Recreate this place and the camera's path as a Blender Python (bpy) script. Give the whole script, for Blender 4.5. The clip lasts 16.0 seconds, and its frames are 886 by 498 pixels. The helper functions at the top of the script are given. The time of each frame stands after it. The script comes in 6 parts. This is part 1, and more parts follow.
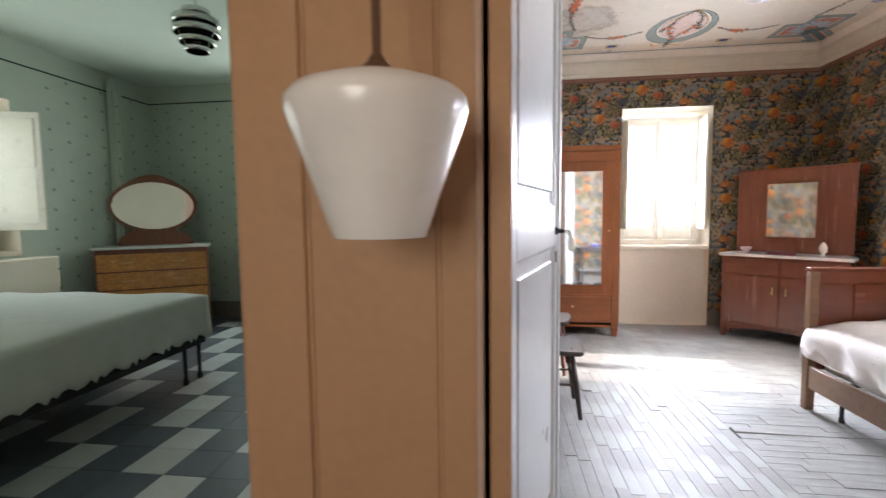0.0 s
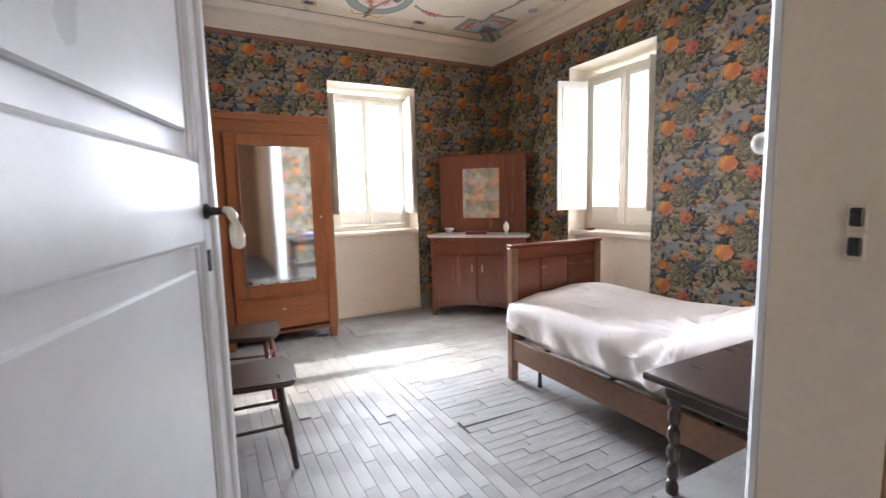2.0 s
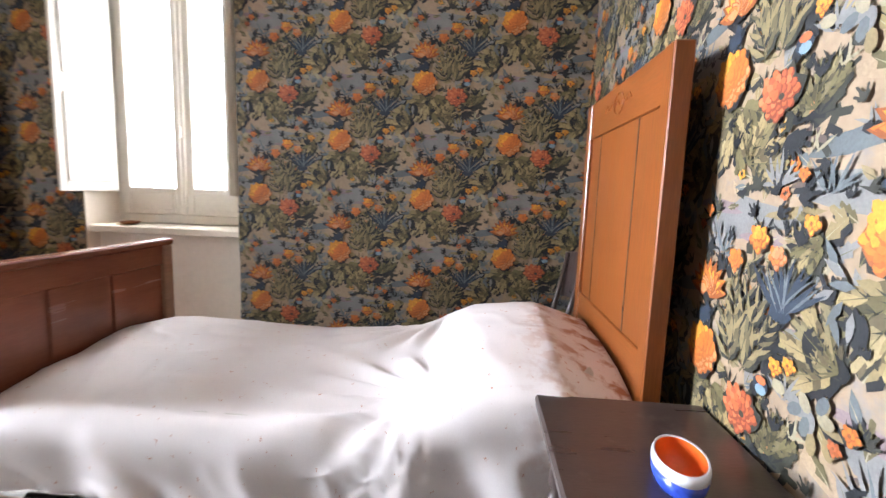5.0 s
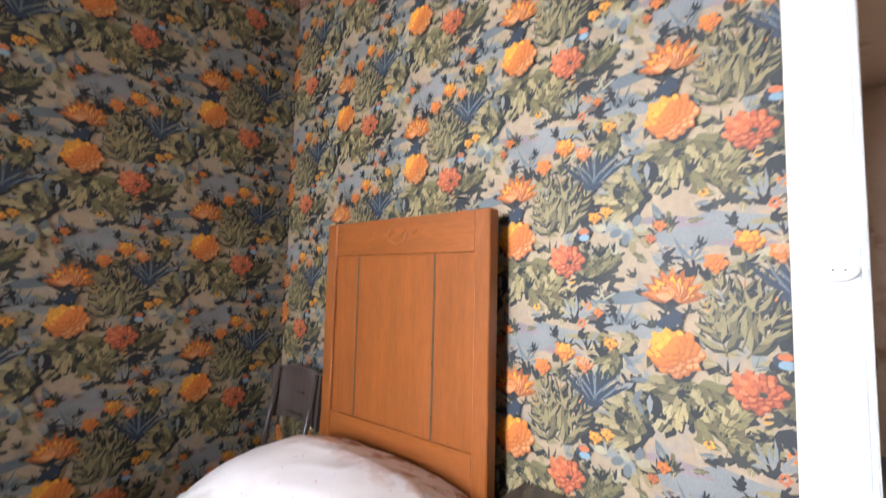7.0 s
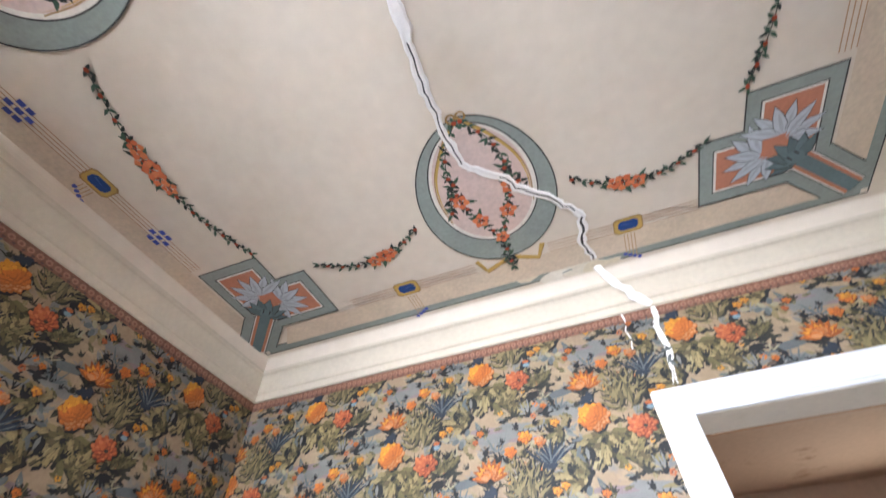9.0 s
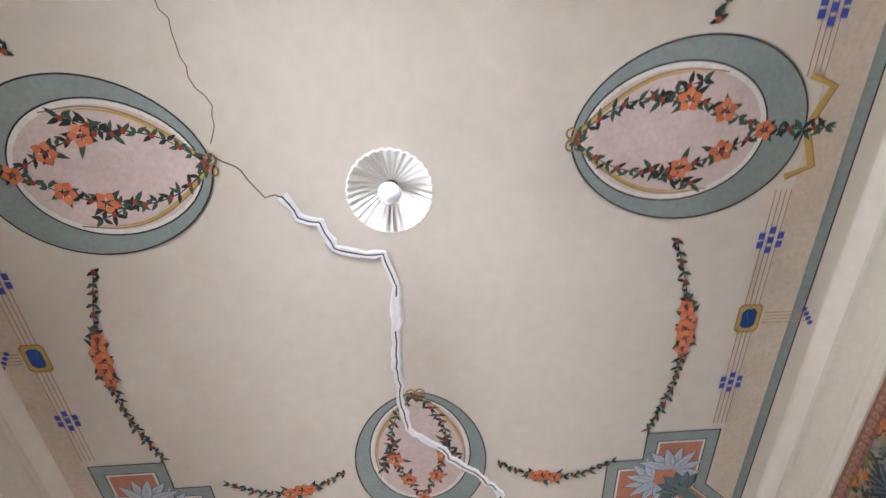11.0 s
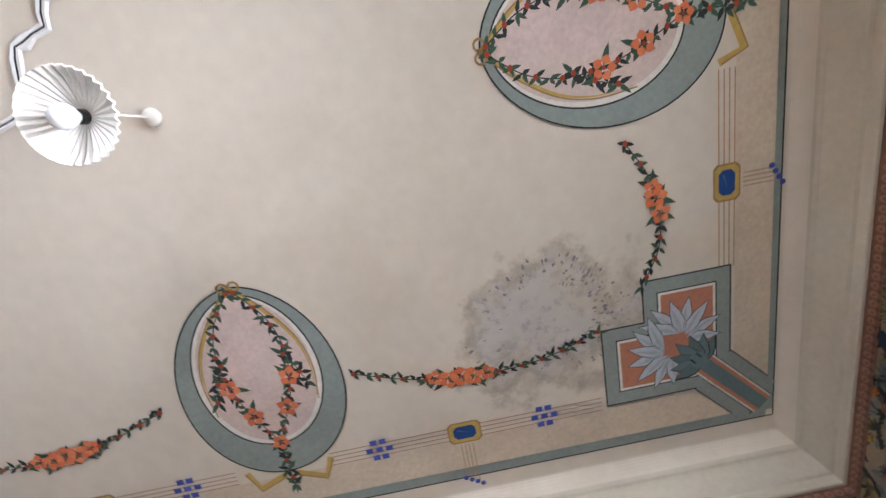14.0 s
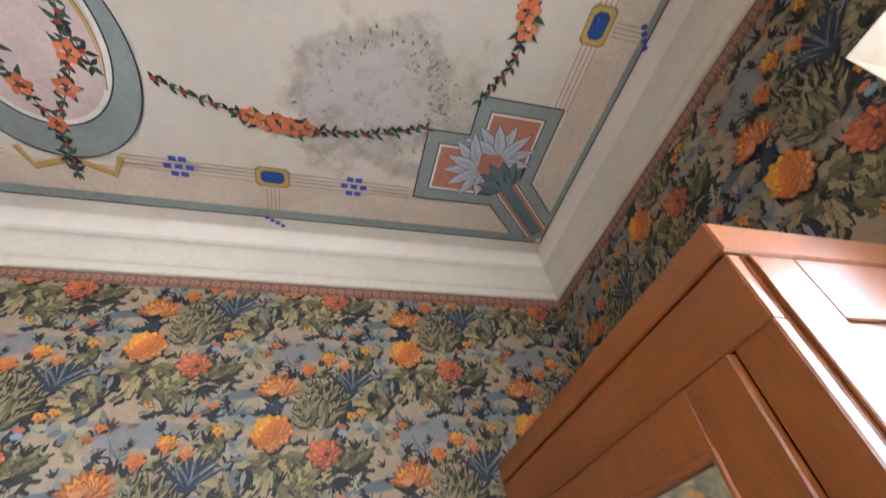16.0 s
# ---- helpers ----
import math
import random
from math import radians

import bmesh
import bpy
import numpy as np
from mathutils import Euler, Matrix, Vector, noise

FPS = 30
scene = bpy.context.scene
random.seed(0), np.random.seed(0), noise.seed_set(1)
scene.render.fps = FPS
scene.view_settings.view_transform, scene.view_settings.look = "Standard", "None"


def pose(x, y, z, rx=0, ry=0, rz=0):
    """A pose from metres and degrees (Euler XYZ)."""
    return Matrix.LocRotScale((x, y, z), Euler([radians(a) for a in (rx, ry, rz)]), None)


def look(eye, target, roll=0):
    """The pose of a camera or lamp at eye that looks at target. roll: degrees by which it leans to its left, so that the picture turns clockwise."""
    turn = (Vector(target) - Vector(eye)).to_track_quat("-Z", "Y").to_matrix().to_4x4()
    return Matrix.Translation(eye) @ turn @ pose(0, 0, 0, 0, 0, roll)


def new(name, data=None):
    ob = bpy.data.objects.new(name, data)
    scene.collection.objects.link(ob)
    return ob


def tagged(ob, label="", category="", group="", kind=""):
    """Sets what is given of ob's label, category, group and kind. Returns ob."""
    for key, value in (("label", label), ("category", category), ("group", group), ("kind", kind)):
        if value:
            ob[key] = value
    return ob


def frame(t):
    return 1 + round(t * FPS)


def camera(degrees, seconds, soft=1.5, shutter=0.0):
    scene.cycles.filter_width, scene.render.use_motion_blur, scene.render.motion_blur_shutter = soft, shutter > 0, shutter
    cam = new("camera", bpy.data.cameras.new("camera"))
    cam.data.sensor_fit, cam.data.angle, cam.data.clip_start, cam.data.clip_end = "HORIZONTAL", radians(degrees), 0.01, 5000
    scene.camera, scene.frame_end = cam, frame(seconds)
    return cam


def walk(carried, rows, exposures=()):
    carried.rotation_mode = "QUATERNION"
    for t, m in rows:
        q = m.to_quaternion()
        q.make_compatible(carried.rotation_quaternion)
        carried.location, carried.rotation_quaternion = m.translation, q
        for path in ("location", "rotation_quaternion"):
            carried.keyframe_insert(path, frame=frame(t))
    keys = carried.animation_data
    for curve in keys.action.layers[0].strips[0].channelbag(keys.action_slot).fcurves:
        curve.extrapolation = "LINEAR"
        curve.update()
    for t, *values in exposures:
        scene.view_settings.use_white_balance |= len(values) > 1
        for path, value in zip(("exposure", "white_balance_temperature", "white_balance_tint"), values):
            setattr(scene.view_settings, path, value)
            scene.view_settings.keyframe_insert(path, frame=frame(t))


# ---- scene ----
cam = camera(89.7, 16.0, 1.4, 0.3)
PATH = [
    (0, (0.469, -1.565, 1.35), (0.218, 0.413, 1.197), -0.7),
    (0.5, (0.595, -1.321, 1.335), (0.62, 0.667, 1.126), -1.7),
    (1, (0.597, -1.05, 1.311), (0.95, 0.906, 1.091), -1.5),
    (1.5, (0.625, -0.885, 1.32), (1.3, 0.98, 1.077), -0.3),
    (2, (0.686, -0.817, 1.295), (1.617, 0.94, 1.073), -1.35),
    (2.5, (0.735, -0.712, 1.248), (1.897, 0.897, 1.01), -1.1),
    (3, (0.806, -0.619, 1.236), (2.161, 0.827, 0.963), 0.0),
    (3.5, (0.883, -0.518, 1.237), (2.451, 0.695, 0.974), 0.8),
    (4, (1.087, -0.297, 1.243), (2.826, 0.656, 0.987), -0.6),
    (4.2, (1.185, -0.185, 1.226), (2.989, 0.643, 0.972), -0.5),
    (6.3, (1.776, 0.766, 1.245), (3.415, -0.366, 1.068), 4.3),
    (6.5, (1.815, 0.817, 1.27), (3.335, -0.475, 1.13), 3.7),
    (7, (1.822, 0.991, 1.347), (3.095, -0.543, 1.511), 1.4),
    (7.5, (1.905, 1.122, 1.425), (2.967, -0.459, 2.034), -0.8),
    (8, (2.015, 1.229, 1.492), (2.827, -0.289, 2.511), -5.2),
    (8.5, (2.029, 1.388, 1.529), (2.694, -0.017, 2.788), -3.9),
    (9, (2.068, 1.614, 1.568), (2.525, 0.335, 3.037), -2.2),
    (9.2, (2.087, 1.647, 1.573), (2.464, 0.461, 3.139), -1.8),
    (11.3, (2.153, 2.237, 1.671), (2.069, 1.499, 3.528), -6.1),
    (11.5, (2.137, 2.26, 1.67), (2.019, 1.586, 3.55), -7.1),
    (12, (2.104, 2.368, 1.692), (1.883, 1.789, 3.593), -9.8),
    (12.5, (2.088, 2.406, 1.709), (1.719, 2.011, 3.635), -16.7),
    (13, (2.168, 2.428, 1.716), (1.613, 2.239, 3.628), -17.6),
    (13.5, (2.185, 2.515, 1.687), (1.569, 2.465, 3.59), -17.3),
    (14, (2.117, 2.632, 1.667), (1.54, 2.666, 3.582), -14.4),
    (14.5, (2.095, 2.749, 1.653), (1.574, 2.838, 3.582), -9.7),
    (15, (2.113, 2.78, 1.673), (1.441, 3.035, 3.539), -8.0),
    (15.5, (2.077, 2.833, 1.656), (1.027, 3.247, 3.308), -8.4),
    (16, (2.092, 2.876, 1.62), (0.728, 3.349, 3.005), -8.5),
]
walk(cam, [(t, look(eye, target, roll)) for t, eye, target, roll in PATH],
     [(0, 1.4), (1.0, 1.2), (4.2, 1.25), (6.3, 0.92), (7.6, 0.88), (8.3, 1.0), (9.2, 1.08), (11.3, 0.76), (12.5, 0.68), (14.5, 0.87), (15.2, 1.0), (16, 1.05)])

# ---- light ----
world = bpy.data.worlds.new("world")
scene.world = world
world.use_nodes = True
wn = world.node_tree
sky = wn.nodes.new("ShaderNodeTexSky")
sky.sky_type = "NISHITA"
sky.sun_disc = False
sky.sun_elevation = radians(34)
sky.sun_rotation = radians(80)
wn.links.new(sky.outputs[0], wn.nodes["Background"].inputs[0])
wn.nodes["Background"].inputs[1].default_value = 0.15


def sun_lamp():
    data = bpy.data.lights.new("sun", "SUN")
    data.energy, data.angle, data.color = 5.0, radians(0.6), (1.0, 0.95, 0.88)
    ob = new("sun", data)
    ob.matrix_world = look((9, 2.0, 6), (9 - 8.26, 2.0 + 0.75, 6 - 5.6))
    return ob


sun_lamp()


def window_light(name, m, sx, sy, power, colour, spread=180):
    data = bpy.data.lights.new(name, "AREA")
    data.shape, data.size, data.size_y, data.energy, data.color = "RECTANGLE", sx, sy, power, colour
    data.spread = radians(spread)
    ob = new(name, data)
    ob.matrix_world = m
    return ob


window_light("sky_window_north", look((2.41, 4.42, 1.75), (2.41, 0, 1.2)), 0.85, 1.4, 74, (0.87, 0.93, 1.07), 78)
window_light("sky_window_east", look((4.42, 2.16, 1.75), (0, 2.16, 1.2)), 0.85, 1.4, 28, (0.86, 0.93, 1.08), 100)
window_light("sky_window_bedroom", look((-2.4, 4.42, 1.6), (-2.4, 0, 1.2)), 0.9, 1.5, 16, (0.9, 1.0, 0.97))
window_light("sky_window_bedroom_west", look((-4.55, 1.775, 1.6), (0, 1.775, 1.2)), 0.9, 1.3, 10, (0.9, 1.0, 0.97))
# Added fill that brightens the corridor from behind; no window is known there.
window_light("corridor_fill", look((-0.4, -4.38, 1.75), (0.2, 0, 1.2)), 1.2, 1.5, 18, (1.0, 0.93, 0.84))

# ---- materials ----
def material(name, colour, rough=0.6, metal=0.0, vary=0.12, scale=6.0, fine=60.0, bump=0.15, stretch=(1, 1, 1), dirt=None,
             coat=0.0, attribute="", random_part=0.0, spec=0.5):
    """Principled surface with variation at two scales and fine relief."""
    mat = bpy.data.materials.new(name)
    mat.use_nodes = True
    nt = mat.node_tree
    n, lk = nt.nodes, nt.links
    p = n["Principled BSDF"]
    tc = n.new("ShaderNodeTexCoord")
    mp = n.new("ShaderNodeMapping")
    mp.inputs["Scale"].default_value = stretch
    lk.new(tc.outputs["Object"], mp.inputs[0])
    big = n.new("ShaderNodeTexNoise")
    big.inputs["Scale"].default_value, big.inputs["Detail"].default_value = scale, 5
    small = n.new("ShaderNodeTexNoise")
    small.inputs["Scale"].default_value, small.inputs["Detail"].default_value = fine, 4
    lk.new(mp.outputs[0], big.inputs[0])
    lk.new(mp.outputs[0], small.inputs[0])
    if attribute:
        src = n.new("ShaderNodeAttribute")
        src.attribute_name = attribute
        base = src.outputs[0]
    else:
        src = n.new("ShaderNodeRGB")
        src.outputs[0].default_value = (*colour, 1)
        base = src.outputs[0]
    add = n.new("ShaderNodeMath")
    add.operation = "ADD"
    lk.new(big.outputs[0], add.inputs[0])
    lk.new(small.outputs[0], add.inputs[1])
    value = n.new("ShaderNodeMapRange")
    value.inputs[1].default_value, value.inputs[2].default_value = 0.6, 1.4
    value.inputs[3].default_value, value.inputs[4].default_value = 1 - vary, 1 + vary
    lk.new(add.outputs[0], value.inputs[0])
    out = value.outputs[0]
    if random_part:
        info = n.new("ShaderNodeObjectInfo")
        geo = n.new("ShaderNodeNewGeometry")
        mix = n.new("ShaderNodeMath")
        mix.operation = "ADD"
        lk.new(info.outputs["Random"], mix.inputs[0])
        lk.new(geo.outputs["Random Per Island"], mix.inputs[1])
        fr = n.new("ShaderNodeMath")
        fr.operation = "FRACT"
        lk.new(mix.outputs[0], fr.inputs[0])
        rng = n.new("ShaderNodeMapRange")
        rng.inputs[3].default_value, rng.inputs[4].default_value = 1 - random_part, 1 + random_part
        lk.new(fr.outputs[0], rng.inputs[0])
        mul = n.new("ShaderNodeMath")
        mul.operation = "MULTIPLY"
        lk.new(out, mul.inputs[0])
        lk.new(rng.outputs[0], mul.inputs[1])
        out = mul.outputs[0]
    hsv = n.new("ShaderNodeHueSaturation")
    lk.new(base, hsv.inputs["Color"])
    lk.new(out, hsv.inputs["Value"])
    col = hsv.outputs[0]
    if dirt:
        d_colour, lo, hi, d_scale = dirt
        dn = n.new("ShaderNodeTexNoise")
        dn.inputs["Scale"].default_value, dn.inputs["Detail"].default_value = d_scale, 8
        dn.inputs["Roughness"].default_value = 0.65
        lk.new(tc.outputs["Object"], dn.inputs[0])
        dr = n.new("ShaderNodeMapRange")
        dr.inputs[1].default_value, dr.inputs[2].default_value = lo, hi
        lk.new(dn.outputs[0], dr.inputs[0])
        mx = n.new("ShaderNodeMix")
        mx.data_type = "RGBA"
        lk.new(dr.outputs[0], mx.inputs[0])
        lk.new(col, mx.inputs[6])
        mx.inputs[7].default_value = (*d_colour, 1)
        col = mx.outputs[2]
    lk.new(col, p.inputs["Base Color"])
    rr = n.new("ShaderNodeMapRange")
    rr.inputs[3].default_value, rr.inputs[4].default_value = max(0.02, rough - 0.08), min(1, rough + 0.08)
    lk.new(big.outputs[0], rr.inputs[0])
    lk.new(rr.outputs[0], p.inputs["Roughness"])
    p.inputs["Metallic"].default_value = metal
    p.inputs["Coat Weight"].default_value = coat
    p.inputs["Coat Roughness"].default_value = 0.15
    p.inputs["Specular IOR Level"].default_value = spec
    if bump:
        b = n.new("ShaderNodeBump")
        b.inputs["Strength"].default_value, b.inputs["Distance"].default_value = bump, 0.004
        lk.new(add.outputs[0], b.inputs["Height"])
        lk.new(b.outputs[0], p.inputs["Normal"])
    return mat


def glass_material(name):
    mat = bpy.data.materials.new(name)
    mat.use_nodes = True
    p = mat.node_tree.nodes["Principled BSDF"]
    p.inputs["Base Color"].default_value = (1, 1, 1, 1)
    p.inputs["Roughness"].default_value = 0.0
    p.inputs["Transmission Weight"].default_value = 1.0
    p.inputs["IOR"].default_value = 1.45
    return mat


def glow_material(name, colour, strength):
    mat = bpy.data.materials.new(name)
    mat.use_nodes = True
    p = mat.node_tree.nodes["Principled BSDF"]
    p.inputs["Base Color"].default_value = (*colour, 1)
    p.inputs["Emission Color"].default_value = (*colour, 1)
    p.inputs["Emission Strength"].default_value = strength
    return mat


M_PLASTER = material("white_plaster", (0.75, 0.67, 0.56), 0.85, vary=0.06, scale=2.5, fine=35, bump=0.25, dirt=((0.55, 0.48, 0.36), 0.60, 0.85, 1.6))
M_PAPER = material("wallpaper_ground", (0.275, 0.198, 0.125), 0.7, vary=0.20, scale=9, fine=50, bump=0.05, dirt=((0.17, 0.17, 0.165), 0.54, 0.70, 7))
M_PRINT = material("wallpaper_print", (1, 1, 1), 0.65, vary=0.22, scale=14, fine=170, bump=0.04, attribute="pigment")
M_BORDER = material("border_paper", (0.19, 0.088, 0.055), 0.75, vary=0.3, scale=20, fine=90, bump=0.05)
M_CEIL = material("ceiling_limewash", (0.70, 0.62, 0.52), 0.9, vary=0.06, scale=1.3, fine=18, bump=0.12, dirt=((0.60, 0.50, 0.38), 0.55, 0.9, 1.1))


def damp_stain(mat, centre, radii):
    """A damp stain in the limewash: a brownish rim round a bleached, mottled grey middle."""
    nt = mat.node_tree
    n, lk = nt.nodes, nt.links
    p = n["Principled BSDF"]
    base = p.inputs["Base Color"].links[0].from_socket
    tc = n.new("ShaderNodeTexCoord")
    mp = n.new("ShaderNodeMapping")
    mp.vector_type = "POINT"
    mp.inputs["Location"].default_value = (-centre[0] / radii[0], -centre[1] / radii[1], 0)
    mp.inputs["Scale"].default_value = (1 / radii[0], 1 / radii[1], 0)
    lk.new(tc.outputs["Object"], mp.inputs[0])
    ln = n.new("ShaderNodeVectorMath")
    ln.operation = "LENGTH"
    lk.new(mp.outputs[0], ln.inputs[0])

    def noise_node(scale, detail):
        q = n.new("ShaderNodeTexNoise")
        q.inputs["Scale"].default_value, q.inputs["Detail"].default_value, q.inputs["Roughness"].default_value = scale, detail, 0.6
        lk.new(tc.outputs["Object"], q.inputs[0])
        return q.outputs[0]

    def ramp(src, a, b, c, d):
        q = n.new("ShaderNodeMapRange")
        q.interpolation_type = "SMOOTHSTEP"
        for i, v in enumerate((a, b, c, d)):
            q.inputs[1 + i].default_value = v
        lk.new(src, q.inputs[0])
        return q.outputs[0]

    def maths(op, x, y):
        q = n.new("ShaderNodeMath")
        q.operation = op
        for i, v in enumerate((x, y)):
            if isinstance(v, float):
                q.inputs[i].default_value = v
            else:
                lk.new(v, q.inputs[i])
        return q.outputs[0]

    def blend(f, x, colour):
        q = n.new("ShaderNodeMix")
        q.data_type = "RGBA"
        lk.new(f, q.inputs[0])
        lk.new(x, q.inputs[6])
        q.inputs[7].default_value = (*colour, 1)
        return q.outputs[2]
    edge = maths("ADD", ln.outputs["Value"], ramp(noise_node(7.0, 6), 0.2, 0.8, -0.42, 0.42))
    rim = maths("MULTIPLY", ramp(edge, 0.72, 1.12, 1.0, 0.0), ramp(noise_node(13.0, 5), 0.35, 0.62, 0.45, 0.95))
    col = blend(rim, base, (0.40, 0.335, 0.255))
    col = blend(maths("MULTIPLY", ramp(edge, 0.45, 0.80, 0.85, 0.0), 0.9), col, (0.60, 0.55, 0.51))
    grey = maths("MULTIPLY", ramp(edge, 0.5, 0.95, 1.0, 0.0), ramp(noise_node(24.0, 8), 0.50, 0.68, 0.0, 0.75))
    col = blend(grey, col, (0.36, 0.32, 0.33))
    lk.new(col, p.inputs["Base Color"])


damp_stain(M_CEIL, (1.28, 3.0), (0.31, 0.40))
M_FRESCO = material("ceiling_paint", (1, 1, 1), 0.9, vary=0.16, scale=5, fine=60, bump=0.06, attribute="pigment")
M_CORNICE = material("cornice_plaster", (0.60, 0.535, 0.43), 0.85, vary=0.08, scale=3, fine=40, bump=0.15, dirt=((0.5, 0.42, 0.3), 0.6, 0.85, 3))
M_FILL = material("crack_filler", (0.86, 0.84, 0.82), 0.8, vary=0.08, scale=12, fine=90, bump=0.4)
M_PLANK = material("grey_worn_parquet", (0.225, 0.214, 0.208), 0.55, vary=0.22, scale=5, fine=70, bump=0.12, stretch=(1, 1, 1), random_part=0.07, dirt=((0.32, 0.315, 0.31), 0.45, 0.62, 1.7), spec=0.35)
M_SUBFLOOR = material("parquet_gap", (0.09, 0.08, 0.07), 0.9, vary=0.3, bump=0.1)
M_WHITE = material("white_gloss_paint", (0.68, 0.70, 0.72), 0.30, vary=0.05, scale=3, fine=25, bump=0.06, coat=0.0, dirt=((0.5, 0.44, 0.34), 0.66, 0.85, 5))
M_FRAME = material("window_paint", (0.76, 0.72, 0.64), 0.4, vary=0.06, scale=4, fine=40, bump=0.08, dirt=((0.5, 0.42, 0.3), 0.62, 0.85, 6))
M_BROWN = material("ochre_brown_paint", (0.46, 0.26, 0.13), 0.6, vary=0.08, scale=2, fine=30, bump=0.08, dirt=((0.3, 0.17, 0.09), 0.58, 0.85, 2.5))
M_CORR = material("corridor_wall", (0.54, 0.385, 0.285), 0.8, vary=0.10, scale=1.5, fine=20, bump=0.15, dirt=((0.28, 0.16, 0.085), 0.60, 0.68, 1.3))
M_OAK = material("amber_wood", (0.198, 0.056, 0.011), 0.34, vary=0.26, scale=3, fine=26, bump=0.05, stretch=(9, 9, 0.8), coat=0.1)
M_OAK_H = material("amber_wood_across", (0.198, 0.056, 0.011), 0.34, vary=0.26, scale=3, fine=26, bump=0.05, stretch=(0.8, 9, 9), coat=0.1)
M_MAHO = material("red_brown_wood", (0.19, 0.064, 0.035), 0.25, vary=0.17, scale=3, fine=26, bump=0.05, stretch=(9, 9, 0.8), coat=0.4)
M_MAHO_H = material("red_brown_wood_across", (0.19, 0.064, 0.035), 0.25, vary=0.17, scale=3, fine=26, bump=0.05, stretch=(0.8, 9, 9), coat=0.4)
M_BED = material("bed_wood", (0.24, 0.13, 0.07), 0.35, vary=0.25, scale=3, fine=26, bump=0.05, stretch=(0.8, 8, 8), coat=0.2)
M_DARK = material("dark_stained_wood", (0.055, 0.038, 0.033), 0.3, vary=0.3, scale=4, fine=40, bump=0.06, stretch=(6, 1, 6), coat=0.3, dirt=((0.12, 0.10, 0.09), 0.6, 0.8, 9))
M_REDWOOD = material("reddish_chair_wood", (0.13, 0.035, 0.025), 0.35, vary=0.3, scale=4, fine=40, bump=0.05, coat=0.3)
M_MARBLE = material("white_marble", (0.72, 0.70, 0.67), 0.18, vary=0.14, scale=5, fine=12, bump=0.0, dirt=((0.45, 0.44, 0.43), 0.55, 0.7, 4))
M_SHEET = material("white_bedcover", (0.76, 0.71, 0.69), 0.9, vary=0.05, scale=8, fine=320, bump=0.2, dirt=((0.52, 0.27, 0.18), 0.645, 0.685, 46))


def head_stains(mat):
    """Rust-brown blotches at the bolster end of the cover."""
    nt = mat.node_tree
    n, lk = nt.nodes, nt.links
    p = n["Principled BSDF"]
    base = p.inputs["Base Color"].links[0].from_socket
    tc = n.new("ShaderNodeTexCoord")
    sep = n.new("ShaderNodeSeparateXYZ")
    lk.new(tc.outputs["Object"], sep.inputs[0])
    end = n.new("ShaderNodeMapRange")
    end.inputs[1].default_value, end.inputs[2].default_value = 0.16, -0.10
    lk.new(sep.outputs[1], end.inputs[0])
    q = n.new("ShaderNodeTexNoise")
    q.inputs["Scale"].default_value, q.inputs["Detail"].default_value, q.inputs["Roughness"].default_value = 13, 7, 0.6
    lk.new(tc.outputs["Object"], q.inputs[0])
    blot = n.new("ShaderNodeMapRange")
    blot.inputs[1].default_value, blot.inputs[2].default_value = 0.50, 0.62
    lk.new(q.outputs[0], blot.inputs[0])
    mul = n.new("ShaderNodeMath")
    mul.operation = "MULTIPLY"
    lk.new(end.outputs[0], mul.inputs[0])
    lk.new(blot.outputs[0], mul.inputs[1])
    mx = n.new("ShaderNodeMix")
    mx.data_type = "RGBA"
    lk.new(mul.outputs[0], mx.inputs[0])
    lk.new(base, mx.inputs[6])
    mx.inputs[7].default_value = (0.42, 0.20, 0.11, 1)
    lk.new(mx.outputs[2], p.inputs["Base Color"])


head_stains(M_SHEET)
M_TICK = material("white_mattress", (0.72, 0.69, 0.63), 0.9, vary=0.08, bump=0.2)
M_IRON = material("black_metal", (0.03, 0.03, 0.03), 0.5, metal=0.6, vary=0.2)
M_BRASS = material("brass", (0.55, 0.38, 0.16), 0.35, metal=1.0, vary=0.15)
M_CHROME = material("chrome", (0.72, 0.72, 0.72), 0.12, metal=1.0, vary=0.05, bump=0)
M_PORC = material("cream_porcelain", (0.78, 0.74, 0.66), 0.15, vary=0.04, bump=0, coat=0.5)
M_BLACK = material("black_bakelite", (0.015, 0.014, 0.014), 0.25, vary=0.1, bump=0)
M_MIRROR = material("silvered_mirror", (0.88, 0.89, 0.88), 0.015, metal=1.0, vary=0.01, bump=0)
M_GLASS = glass_material("window_glass")
M_SHADE = material("white_glass_shade", (0.82, 0.78, 0.72), 0.3, vary=0.05, scale=4, fine=20, bump=0.02, coat=0.3)
M_BULB = material("white_bulb_glass", (0.85, 0.87, 0.9), 0.15, vary=0.02, bump=0)
M_CORD = material("brown_cord", (0.12, 0.06, 0.03), 0.8, vary=0.2)
M_BLUE = material("blue_glaze", (0.03, 0.07, 0.42), 0.25, vary=0.35, scale=30, fine=90, bump=0.05, coat=0.5)
M_ORANGE = material("orange_glaze", (0.75, 0.12, 0.02), 0.2, vary=0.12, coat=0.5, bump=0.02)
M_WHITEGLAZE = material("white_glaze", (0.75, 0.75, 0.78), 0.25, vary=0.1, coat=0.4, bump=0.02)
M_PINKGLASS = material("pink_pressed_glass", (0.55, 0.38, 0.40), 0.1, vary=0.1, coat=0.4, bump=0.02)
M_BOOK = material("dark_red_leather", (0.16, 0.03, 0.04), 0.5, vary=0.2)
M_GREENPAPER = material("pale_green_wallpaper", (0.48, 0.54, 0.47), 0.75, vary=0.08, scale=4, fine=60, bump=0.05)
